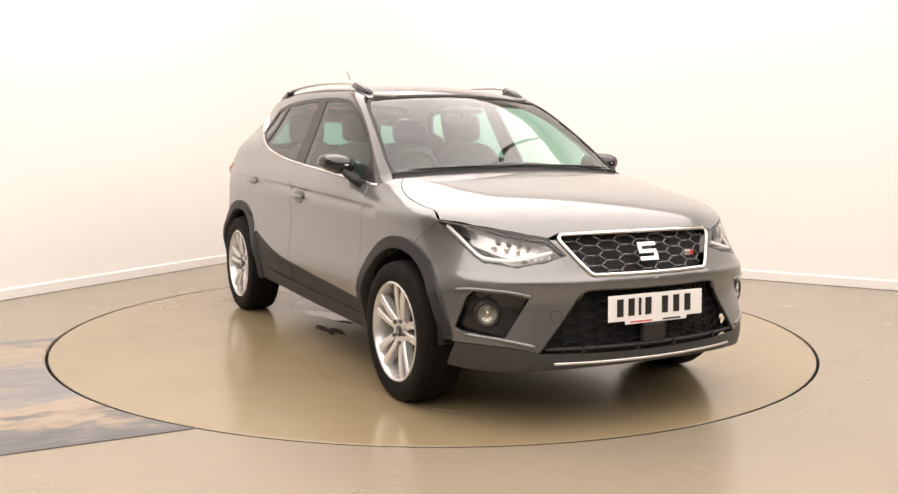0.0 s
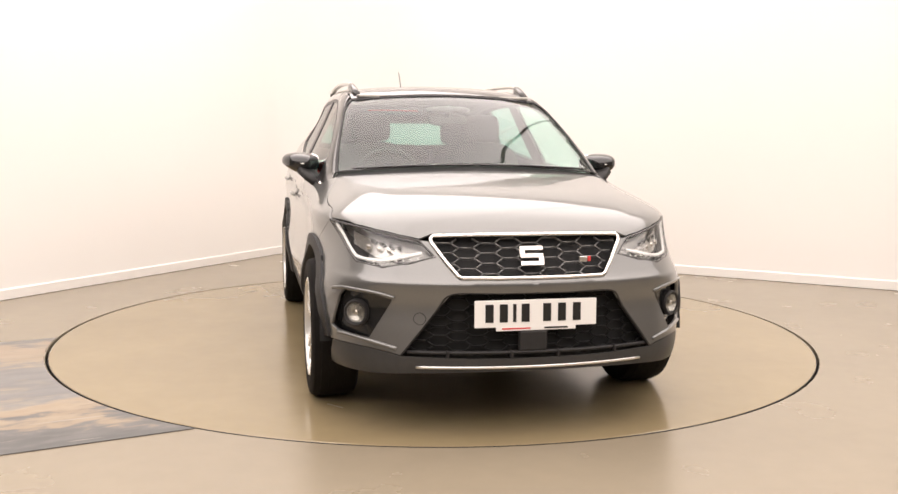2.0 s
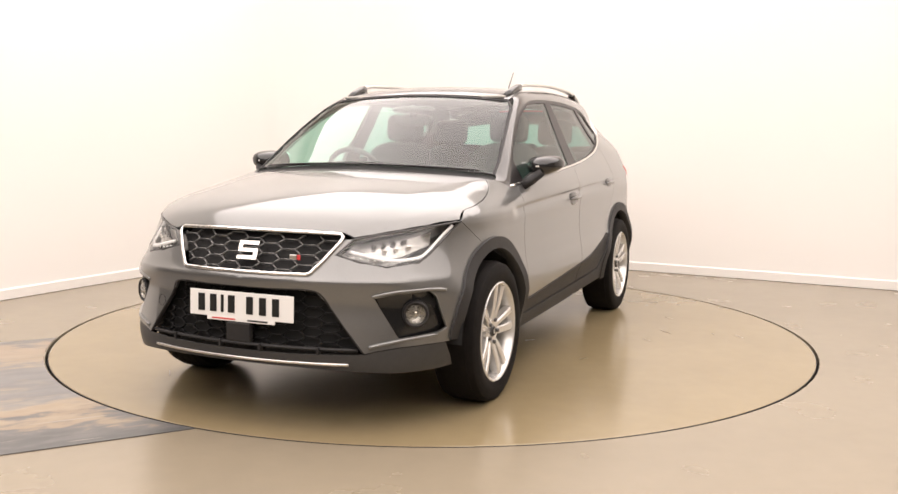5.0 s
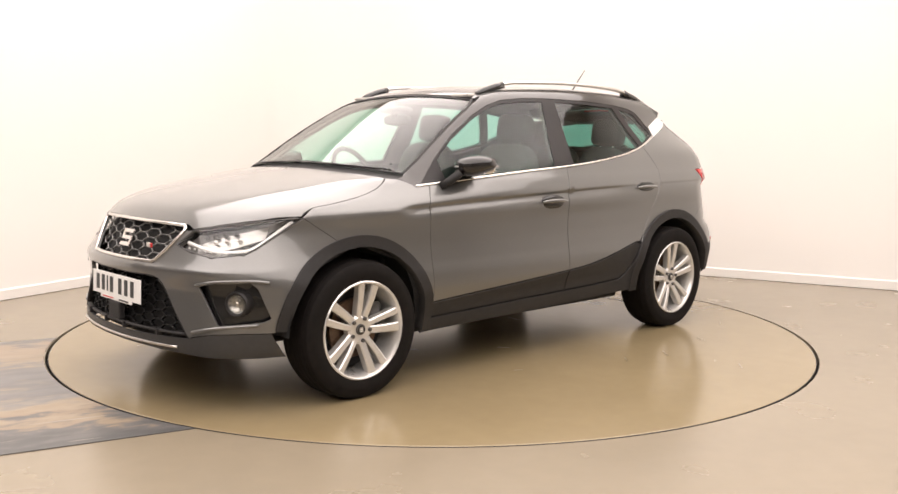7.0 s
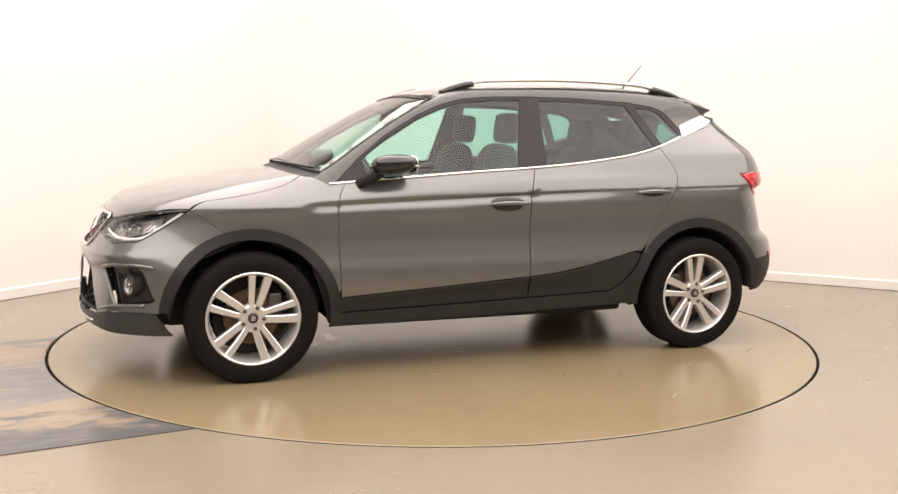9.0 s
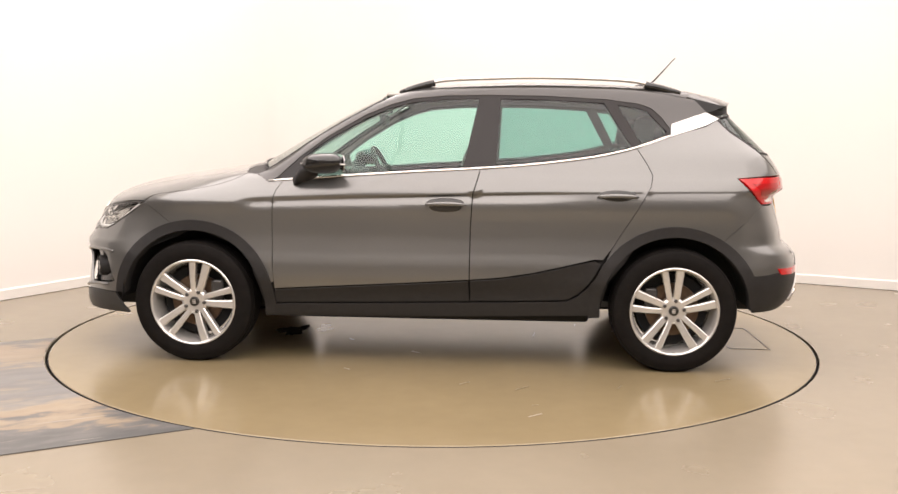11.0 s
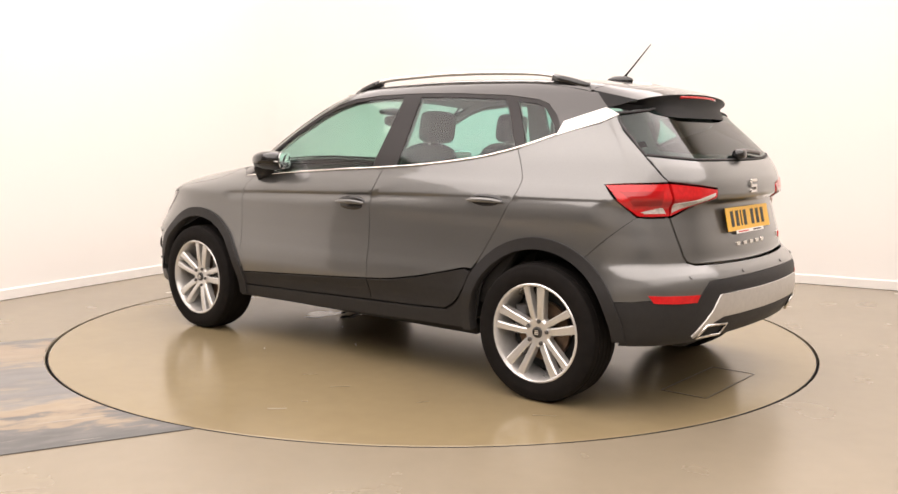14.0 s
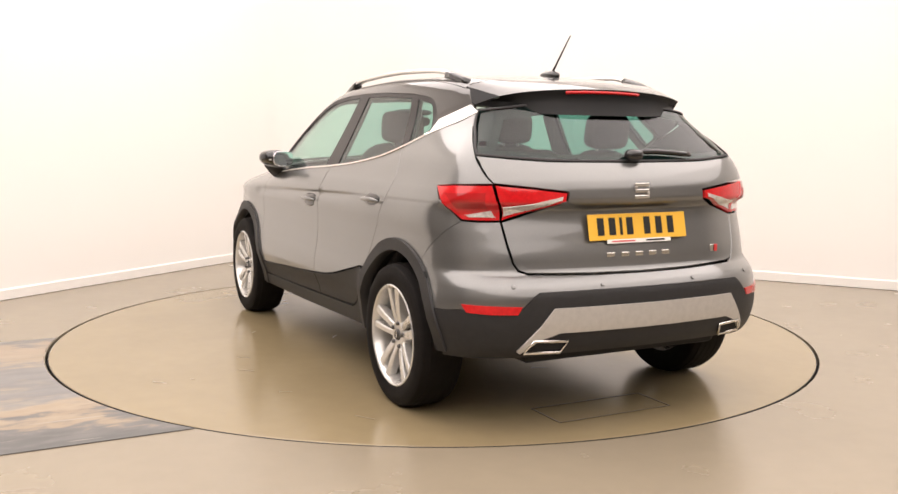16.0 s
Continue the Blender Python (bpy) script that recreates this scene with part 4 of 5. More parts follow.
        cover = part("lamp_cover", lathe([(0.0, 0.034), (0.02, 0.033), (0.041, 0.028), (0.041, 0.027), (0.02, 0.031), (0.0, 0.032)], 32), GLASS_LAMP, lamp)
        cover.visible_shadow = False
    # cover of the towing eye, on one side alone
    pts = [Pf(-0.468 + 0.024 * math.cos(a), 0.488 + 0.024 * math.sin(a)) for a in np.linspace(0, 2 * math.pi, 25)[:-1]]
    part("towing_eye_cover", tube_on(np.array(pts), 0.0012, 0.0012, 0.0, 6, True), VOID, car, "round joint of the towing eye cover")
    # headlamps
    cpt = np.mean(hl, 0)
    shrink = lambda k, q=hl: [on(NOSE_CORNER, cpt + (np.array(a) - cpt) * k) for a in q]
    pair("headlamp_housing", LAMP_GREY, [skin(NOSE_CORNER, hl, size=0.03, off=-0.055, gap=-0.004, depth=0)], car, "grey headlamp housing")
    two("headlamp_bezel", lambda: tube_on(np.array(hl), 0.006, 0.010, -0.006, closed=True), LAMP_DARK, car, "dark edge of the headlamp")
    refl_a = [Pf(0.50, 0.752), Pf(0.60, 0.79), Ps(1.70, 0.822), Ps(1.72, 0.775), Pf(0.64, 0.735), Pf(0.56, 0.728)]
    pair("headlamp_reflector", LAMP_CHROME, [skin(NOSE_CORNER, refl_a, size=0.02, off=-0.034, gap=0, depth=0.02)], car, "bright reflector inside the headlamp")
    for y, z, r in ((0.54, 0.764, 0.011), (0.575, 0.771, 0.011), (0.61, 0.778, 0.012), (0.645, 0.785, 0.012), (0.585, 0.748, 0.010), (0.625, 0.754, 0.010), (0.665, 0.760, 0.011)):
        p = Pf(y, z)
        n = normals(p[None])[0]
        for s in (1, -1):
            ob = part("led_lens", blob(0, 0, 0, r, r * 0.35, r, 2.4, 14, 8), LAMP_DARK if z > 0.762 else CHROME, car)
            ob.matrix_local = Matrix.Translation((p[0] - n[0] * 0.024, s * (p[1] - n[1] * 0.024), p[2])) @ Matrix.Rotation(s * radians(-58), 4, "Z")
    guide = spline([Pf(0.45, 0.752), Pf(0.53, 0.734), Pf(0.62, 0.718), Pf(0.695, 0.722), Ps(1.755, 0.742), Ps(1.67, 0.798), Ps(1.605, 0.842)], 5)
    two("light_guide", lambda: tube_on(guide, 0.0085, 0.006, -0.012), LED_WHITE, car, "white light guide round the headlamp")
    for y in np.linspace(0.47, 0.64, 7):
        p = Pf(y, 0.722 - 0.10 * (y - 0.47))
        for s in (1, -1):
            ob = part("led_dot", blob(0, 0, 0, 0.006, 0.004, 0.005, 2.2, 10, 6), LED_WHITE, car)
            ob.matrix_local = Matrix.Translation((p[0] - 0.014, s * (p[1] - 0.004), p[2])) @ Matrix.Rotation(s * radians(-58), 4, "Z")
    for ob in pair("headlamp_cover", GLASS_LAMP, [skin(NOSE_CORNER, hl, size=0.03, off=0.0, gap=0.002, depth=0)], car, "clear headlamp cover"):
        ob.visible_shadow = False


def honeycomb(car, name, outline, w, h, z0, off, r, label):
    """Bars of flattened hexagons on the skin, cut to the grille's outline."""
    poly = FRONT.flat(np.array(outline))
    bms = []
    row = 0
    z = z0
    ymax = max(abs(p[1]) for p in outline) + w
    seen = set()
    segs = []
    while z < z0 + 0.30:
        shift = (row % 2) * w * 0.75
        k = -int(ymax / (1.5 * w)) - 1
        while k * 1.5 * w < ymax:
            c = k * 1.5 * w + shift
            q = [(c - w / 2, z), (c - w / 4, z + h / 2), (c + w / 4, z + h / 2), (c + w / 2, z), (c + w / 4, z - h / 2), (c - w / 4, z - h / 2)]
            for a, b in zip(q, q[1:] + q[:1]):
                key = tuple(sorted([(round(a[0], 3), round(a[1], 3)), (round(b[0], 3), round(b[1], 3))]))
                if key not in seen:
                    seen.add(key)
                    segs.append((a, b))
            k += 1
        row += 1
        z += h / 2
    for a, b in segs:
        pts = np.array([(0, a[0] + (b[0] - a[0]) * t, a[1] + (b[1] - a[1]) * t) for t in np.linspace(0, 1, 7)])
        ok = inside_of(poly, FRONT.flat(pts))
        if ok.sum() < 2:
            continue
        pts = FRONT.lift(FRONT.flat(pts[ok]))
        p = pts[[0, -1]]
        n = normals(p)
        p = p + n * off
        bms.append(sweep([Vector(q) for q in p], [(-r, -r * 2.5), (r, -r * 2.5), (r * 0.7, r), (-r * 0.7, r)], False, [Vector(q) for q in n]))
    bm = join(*bms)
    part(name, bm, MATT if "lower" in name else GRILLE, car, label)


def plate(car, m, mat, label):
    thing = part("number_plate", box(0, 0, 0, 0.004, 0.520, 0.111, 0.0015, 1), mat, car, label)
    thing.matrix_local = m
    x = 0.0032
    s = 1 if m.to_3x3()[0][0] > 0 else -1
    for i, y in enumerate((-0.198, -0.138, -0.092, -0.046, 0.046, 0.110, 0.174)):
        wide = 0.014 if i == 2 else 0.034
        for dy, dz, sy, sz in ((0, 0, wide, 0.074),):
            part("plate_bar", box(x, y + dy, dz + 0.002, 0.0012, sy, sz, 0), INK, thing)
    part("plate_holder", box(0.0005, 0.0, -0.062, 0.004, 0.34, 0.018, 0.001, 1), PLATE_WHITE, thing)
    part("plate_print", box(0.0030, -0.085, -0.062, 0.001, 0.12, 0.006, 0), RED_INK, thing)
    part("plate_print", box(0.0030, 0.085, -0.062, 0.001, 0.10, 0.007, 0), INK, thing)


def badge(car, m, size):
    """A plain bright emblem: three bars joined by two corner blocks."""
    h = size * 0.82
    b = [box(0, 0, h * 0.40, 0.008, size, h * 0.24, 0.003), box(0, 0, 0, 0.008, size * 0.98, h * 0.24, 0.003), box(0, 0, -h * 0.40, 0.008, size, h * 0.24, 0.003),
         box(0, -size * 0.40, h * 0.2, 0.008, size * 0.22, h * 0.3, 0.003), box(0, size * 0.40, -h * 0.2, 0.008, size * 0.22, h * 0.3, 0.003)]
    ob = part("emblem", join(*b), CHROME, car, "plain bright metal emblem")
    ob.matrix_local = m


def build_tail(car):
    gl = [Pr(0, 1.128), Pr(0.2, 1.128), Pr(0.41, 1.132), Pr(0.56, 1.142), Pr(0.685, 1.153), Pr(0.668, 1.19), Pr(0.62, 1.26), Pr(0.565, 1.34), Pr(0.3, 1.375), Pr(0, 1.38)]
    c = np.mean(both(gl), 0)
    inner = [c + (np.array(q) - c) * (1, 0.91, 0.80) for q in both(gl)]
    part("rear_window_border", to_mesh(skin(REAR, both(gl), [inner], size=0.04, off=-0.010, gap=-0.012, depth=0)), MATT, car, "black printed border of the rear window")
    ob = part("rear_window_glass", to_mesh(skin(REAR, both(gl), size=0.05, off=-0.004, gap=-0.008, depth=0)), GLASS_BACK, car, "dark tinted rear window")
    ob.visible_shadow = False
    part("rear_window_seal", tube_on(dense(REAR, both(gl)), 0.007, 0.004, -0.002, closed=True), SEAL, car, "black edge of the rear window")
    tl_o = [Ps(-1.595, 1.019), Ps(-1.70, 1.026), Pr(0.665, 1.030), Pr(0.640, 0.95), Pr(0.622, 0.882), Pr(0.70, 0.881), Ps(-1.735, 0.884), Ps(-1.665, 0.950)]
    tl_i = [Pr(0.657, 1.030), Pr(0.50, 1.014), Pr(0.365, 0.998), Pr(0.372, 0.962), Pr(0.50, 0.920), Pr(0.616, 0.883), Pr(0.634, 0.95)]
    half = [Pr(0, 1.121), Pr(0.41, 1.124), Pr(0.57, 1.135), Pr(0.69, 1.147), Pr(0.69, 1.10), Pr(0.678, 1.06), Pr(0.66, 1.036), Pr(0.50, 1.019), Pr(0.357, 1.002), Pr(0.364, 0.957), Pr(0.50, 0.914), Pr(0.617, 0.877), Pr(0.605, 0.79), Pr(0.588, 0.71), Pr(0.572, 0.684), Pr(0.54, 0.672), Pr(0.27, 0.666), Pr(0, 0.664)]
    lines = [[Pr(y, z) for y in np.linspace(-0.5, 0.5, 40)] for z in (1.03, 0.958, 0.946, 0.935, 0.92)]
    part("tailgate", to_mesh(skin(REAR, both(half), size=0.024, gap=0.003, lines=lines)), PAINT, car)
    for shape, name in ((tl_o, "tail_light"), (tl_i, "tail_light_inner")):
        pair(name, RED_LENS, [skin(TAIL_CORNER, shape, size=0.02, off=0.004, depth=0.02)], car, "red rear lamp lens")
    band_o = [Ps(-1.665, 0.994), Pr(0.69, 1.000), Pr(0.672, 0.935), Ps(-1.718, 0.932)]
    pair("lens_panel", RED_DEEP, [skin(TAIL_CORNER, band_o, size=0.02, off=0.0065, depth=0.003)], car)
    clear_o = [Pr(0.745, 0.906), Pr(0.655, 0.928), Pr(0.636, 0.893), Pr(0.73, 0.893)]
    clear_i = [Pr(0.625, 0.945), Pr(0.50, 0.962), Pr(0.385, 0.985), Pr(0.388, 0.966), Pr(0.50, 0.932), Pr(0.612, 0.896)]
    for q in (clear_o, clear_i):
        pair("clear_lens", CLEAR_LENS, [skin(TAIL_CORNER, q, size=0.02, off=0.0068, depth=0.003)], car, "clear white lens in the rear lamp")
    # bumper
    arch_back = [on(SIDE, q) for q in arc(HUB_R, HUB_Z, 0.440, 123, 152)]
    edge = [Ps(-1.68, 0.516), Ps(-1.76, 0.520), Pr(0.80, 0.528), Pr(0.70, 0.53), Pr(0.60, 0.533), Pr(0.565, 0.57), Pr(0.525, 0.602), Pr(0.27, 0.606), Pr(0, 0.607)]
    out = [Pr(0, 0.658), Pr(0.27, 0.660), Pr(0.54, 0.666), Pr(0.576, 0.679), Pr(0.594, 0.71), Pr(0.611, 0.79), Pr(0.622, 0.877), Pr(0.70, 0.876), Ps(-1.732, 0.880)] + side_line((-1.732, 0.880), (-1.5226, 0.6930)) + arch_back + edge + middle(Pr, 0.607, 0.658)
    pair("rear_bumper", PAINT, [skin(TAIL_CORNER, out, size=0.024, gap=0.0012, weld=True)], car)
    low_arch = [on(SIDE, q) for q in arc(HUB_R, HUB_Z, 0.440, 153, 174, 10)]
    skid = [Pr(0, 0.540), Pr(0.25, 0.540), Pr(0.468, 0.538), Pr(0.52, 0.47), Pr(0.60, 0.362), Pr(0.585, 0.352), Pr(0.52, 0.410), Pr(0.44, 0.438), Pr(0.2, 0.440), Pr(0, 0.440)] + middle(Pr, 0.440, 0.540)
    out = [q for q in low_arch] + [Ps(-1.69, 0.318), Pr(0.70, 0.322), Pr(0.60, 0.325), Pr(0.42, 0.34), Pr(0.2, 0.345), Pr(0, 0.346)] + middle(Pr, 0.346, 0.607, 14) + edge[::-1]
    pair("rear_bumper_lower", PLASTIC, [skin(TAIL_CORNER, out, size=0.026, off=0.002, gap=0.0012, weld=True)], car, "dark plastic lower rear bumper")
    pair("skid_plate", SILVER, [skin(TAIL_CORNER, skid, size=0.024, off=0.010, gap=0.0, depth=0.012, weld=True)], car, "silver skid plate on the rear bumper")
    refl = [Pr(0.795, 0.551), Pr(0.70, 0.549), Pr(0.595, 0.547), Pr(0.612, 0.515), Pr(0.70, 0.514), Pr(0.782, 0.519)]
    pair("reflector", RED_LENS, [skin(TAIL_CORNER, refl, size=0.02, off=0.006, gap=0.0, depth=0.006)], car, "red reflector in the rear bumper")
    exh = [Pr(0.545, 0.408), Pr(0.405, 0.405), Pr(0.425, 0.358), Pr(0.575, 0.358)]
    two("exhaust_trim", lambda: tube_on(np.array(exh), 0.007, 0.007, 0.012, closed=True), CHROME, car, "chrome exhaust trim")
    # flat black patch on the bumper stands for the shade inside the exhaust
    pair("exhaust_hole", VOID, [skin(TAIL_CORNER, exh, size=0.02, off=0.004, gap=0, depth=0)], car)
    plate(car, Matrix.Translation((Pr(0.15, 0.85)[0] - 0.016, 0.004, 0.851)) @ pose(0, 0, 0, 0, 0, 180) @ pose(0, 0, 0, 0, -12, 0), PLATE_YELLOW, "yellow rear number plate")
    badge(car, Matrix.Translation((Pr(0, 1.0)[0] - 0.004, 0.006, 1.003)) @ pose(0, 0, 0, 0, 0, 180) @ pose(0, 0, 0, 0, -2, 0), 0.078)
    for i in range(5):
        y = 0.158 - i * 0.073
        x = Pr(y, 0.735)[0]
        part("name_badge", box(x - 0.002, y, 0.736, 0.006, 0.042, 0.02, 0.003), CHROME, car, "small bright bars on the tailgate")
    for dy, mat in ((0, SATIN), (-0.024, RED_INK)):
        part("trim_badge", box(Pr(0.43, 0.74)[0] - 0.002, -0.43 + dy, 0.735, 0.006, 0.018, 0.032, 0.003), mat, car, "small silver and red trim badge")
    for y in (-0.62, -0.24, 0.24, 0.62):
        p = Pr(y, 0.625)
        n = normals(p[None])[0]
        q = Vector(p + n * 0.001)
        ob = part("parking_sensor", lathe([(0.0, 0.002), (0.007, 0.002), (0.009, 0.0), (0.009, -0.004), (0.0, -0.004)], 16), PAINT, car)
        ob.matrix_local = Matrix.Translation(q) @ Vector(n).to_track_quat("Y", "Z").to_matrix().to_4x4()
    # rear wiper
    w = [Pr(0.0, 1.135), Pr(-0.03, 1.15), Pr(-0.15, 1.155), Pr(-0.34, 1.142)]
    pts = np.array(spline(w, 5))
    part("rear_wiper", tube_on(pts, 0.011, 0.012, 0.016), BLACK, car, "black rear window wiper")
    n = normals(w[0][None])[0]
    ob = part("wiper_hub", blob(0, 0, 0, 0.03, 0.045, 0.026, 2.6, 18, 10), BLACK, car)
    ob.matrix_local = Matrix.Translation(Vector(w[0]) + Vector(n) * 0.018 + Vector((0, -0.01, 0.004)))


def build_sides(car):
    """Dark plastic along the sills and round the wheels."""
    def fold(a, b, d):
        return [Ps(x, FOLD(x) + d) for x in np.linspace(a, b, 9)]
    out = fold(0.838, -0.205, -0.002) + xz([(-0.208, 0.352), (0.3, 0.338), (0.838, 0.326), (0.852, 0.37)])
    pair("front_door_cladding", PLASTIC, [skin(SIDE, out, size=0.03, off=0.002)], car, "dark plastic cladding on the door")
    out = fold(-0.209, -0.862, -0.002) + xz([(-0.898, 0.570), (-0.866, 0.505), (-0.825, 0.445), (-0.775, 0.398), (-0.72, 0.368), (-0.45, 0.358), (-0.211, 0.352)])
    pair("rear_door_cladding", PLASTIC, [skin(SIDE, out, size=0.03, off=0.002)], car, "dark plastic cladding on the door")
    out = xz([(0.852, 0.345), (0.838, 0.322), (0.3, 0.334), (-0.211, 0.348), (-0.45, 0.354), (-0.72, 0.363), (-0.778, 0.392), (-0.829, 0.440), (-0.871, 0.500), (-0.905, 0.572), (-0.935, 0.55), (-0.905, 0.42), (-0.885, 0.285), (-0.55, 0.278), (0.07, 0.262), (0.90, 0.252), (0.87, 0.30)])
    pair("sill", PLASTIC, [skin(SIDE, out, size=0.03, off=0.006)], car, "dark plastic sill")
    for x, a0, a1 in ((HUB_F, 6, 188), (HUB_R, -6, 178)):
        out = arc(x, HUB_Z, 0.444, a0, a1, 40) + arc(x, HUB_Z, 0.389, a1, a0, 40)
        pair("wheel_arch", PLASTIC, [skin(SIDE, out, size=0.022, off=0.012, gap=0, depth=0.05)], car, "dark plastic wheel arch moulding")
    # added black sheet below the windows, shade for the panel gaps; and the wheel housings
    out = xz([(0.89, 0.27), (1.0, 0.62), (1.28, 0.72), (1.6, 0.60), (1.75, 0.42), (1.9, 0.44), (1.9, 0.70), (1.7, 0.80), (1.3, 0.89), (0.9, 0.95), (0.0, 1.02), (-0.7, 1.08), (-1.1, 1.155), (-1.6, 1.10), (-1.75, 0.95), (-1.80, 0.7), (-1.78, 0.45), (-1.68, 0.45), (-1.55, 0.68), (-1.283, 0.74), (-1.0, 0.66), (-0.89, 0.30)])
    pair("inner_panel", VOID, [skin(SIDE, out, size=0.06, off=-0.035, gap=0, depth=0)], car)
    for x in (HUB_F, HUB_R):
        for s in (1, -1):
            pts = [Vector((x + 0.40 * math.cos(radians(a)), s * 0.71, HUB_Z + 0.40 * math.sin(radians(a)))) for a in range(2, 180, 8)]
            v, f = [], []
            for q in pts:
                v += [(q.x, s * 0.845, q.z), (q.x, s * 0.52, q.z)]
            f = [(2 * i, 2 * i + 1, 2 * i + 3, 2 * i + 2) for i in range(len(pts) - 1)]
            f.append(tuple(2 * i + 1 for i in range(len(pts))))
            part("wheel_housing", raw(v, f), VOID, car)
    part("underbody", box(0, 0, 0.265, 1.7, 1.46, 0.07, 0.02), VOID, car, "black underbody")
    part("underbody", box(1.66, 0, 0.30, 0.5, 1.05, 0.10, 0.02), VOID, car)
    part("underbody", box(-1.62, 0, 0.34, 0.5, 1.05, 0.12, 0.03), VOID, car)
    part("underbody", box(1.28, 0, 0.30, 0.8, 1.0, 0.12, 0.02), VOID, car)
    part("underbody", box(-1.28, 0, 0.33, 0.8, 1.0, 0.14, 0.02), VOID, car)
    # door handles: a bridge over a black blob, the hollow's shade put into colour
    for x, z, dx in ((-0.077, 0.868, 0), (-0.974, 0.920, 0)):
        c = Ps(x, z)
        two("door_handle_cup", lambda: blob(x, c[1] - 0.009, z - 0.006, 0.112, 0.0145, 0.040, 2.3, 24, 12), BLACK, car)
        pts = [Vector((x + 0.105 * t, c[1] + 0.013 + 0.014 * (1 - t * t), z + 0.006 * (1 - t * t))) for t in np.linspace(-1, 1, 13)]
        sc = [0.55 + 0.45 * (1 - abs(t) ** 3) for t in np.linspace(-1, 1, 13)]
        two("door_handle", lambda: sweep(pts, [(0.0115 * math.cos(a), 0.009 * math.sin(a)) for a in np.linspace(0, 2 * math.pi, 11)[:-1]], False, (0, 1, 0), True, sc), PAINT, car)
    # mirrors
    for s in (1, -1):
        m = part("door_mirror", new_mirror(s), BLACK, car, "gloss black door mirror")
        part("stalk", sweep([Vector((0.70, s * 0.765, 0.975)), Vector((0.675, s * 0.80, 1.0)), Vector((0.64, s * 0.845, 1.045))], [(0.055, -0.02), (0.055, 0.02), (-0.05, 0.016), (-0.05, -0.016)], False, (0, 0, 1)), PLASTIC, m)
        gl = part("mirror_glass", blob(0.471, s * 0.866, 1.078, 0.004, 0.080, 0.047, 3.5, 24, 10), MIRROR, m, "mirror glass")
        gl.matrix_local = mirror_turn(s)
        pts = [Vector((0.672 - 0.20 * t, s * (0.80 + 0.163 * t**0.5), 1.075)) for t in np.linspace(0, 1, 9)]
        part("mirror_strip", sweep(pts, ring(0.004, 6)), SATIN, m).matrix_local = mirror_turn(s)
    # roof rails with dark feet
    xs = np.linspace(0.20, -1.33, 33)
    for s in (1, -1):
        pts, ups = [], []
        for x in xs:
            t = (x - xs[0]) / (xs[-1] - xs[0])
            rise = 0.034 * min(1, 6 * t) ** 0.7 * min(1, 6 * (1 - t)) ** 0.7
            pts.append(Vector((x, s * (0.528 - 0.022 * abs(2 * t - 1) ** 2), Pt(x, 0.528)[2] + rise)))
        rail = part("roof_rail", sweep(pts[3:-3], [(0.016, -0.006), (0.018, 0.006), (0.008, 0.014), (-0.008, 0.014), (-0.018, 0.006), (-0.016, -0.006)]), SATIN, car, "satin silver roof rail")
        for a, b in ((0, 5), (-5, None)):
            part("rail_foot", sweep(pts[a:b], [(0.020, -0.02), (0.0195, 0.007), (0.009, 0.0155), (-0.009, 0.0155), (-0.0195, 0.007), (-0.020, -0.02)]), BLACK, rail, "black end of the roof rail")
    # aerial
    base = part("aerial", blob(-1.215, 0, 1.522, 0.075, 0.03, 0.026, 2.2, 24, 10), BLACK, car, "black roof aerial")
    part("aerial_rod", sweep([Vector((-1.235, 0, 1.535)), Vector((-1.27, 0, 1.572)), Vector((-1.385, 0.0, 1.70))], ring(0.0045, 8), scale=[1.6, 1.1, 0.7]), BLACK, base)
    # front wipers
    for y0, y1 in ((-0.62, 0.0), (0.02, 0.62)):
        pts = [Pt(1.036 - 0.29 * y * y, y) for y in np.linspace(y0, y1, 9)]
        part("windscreen_wiper", tube_on(np.array(pts), 0.005, 0.005, 0.005), BLACK, car, "black windscreen wiper")


def mirror_turn(s):
    """The heads are swept back, their outer ends behind the inner ones."""
    c = Vector((0.575, s * 0.868, 0))
    return Matrix.Translation(c) @ Matrix.Rotation(radians(24 * s), 4, "Z") @ Matrix.Translation(-c)


def new_mirror(s):
    """A mirror head: rounded in front, flat behind."""
    bm = blob(0, 0, 0, 1, 1, 1, 2.7, 36, 20)
    for v in bm.verts:
        x, y, z = v.co
        # the back is flat, the front draws in towards the tip
        k = 0.5 + 0.5 * x
        xx = 0.470 + (0.205 * max(0, x * 0.5 + 0.5) ** 1.0) * (1 - 0.30 * max(0, y))
        yy = 0.868 + 0.106 * y * (1 - 0.12 * k)
        zz = 1.078 + (0.060 * z) * (1 - 0.22 * k) * (1 - (0.55 * max(0, y) if z < 0 else 0.12 * max(0, y))) + 0.006 * y
        v.co = mirror_turn(s) @ Vector((xx, s * yy, zz))
    bmesh.ops.recalc_face_normals(bm, faces=bm.faces[:])
    return bm


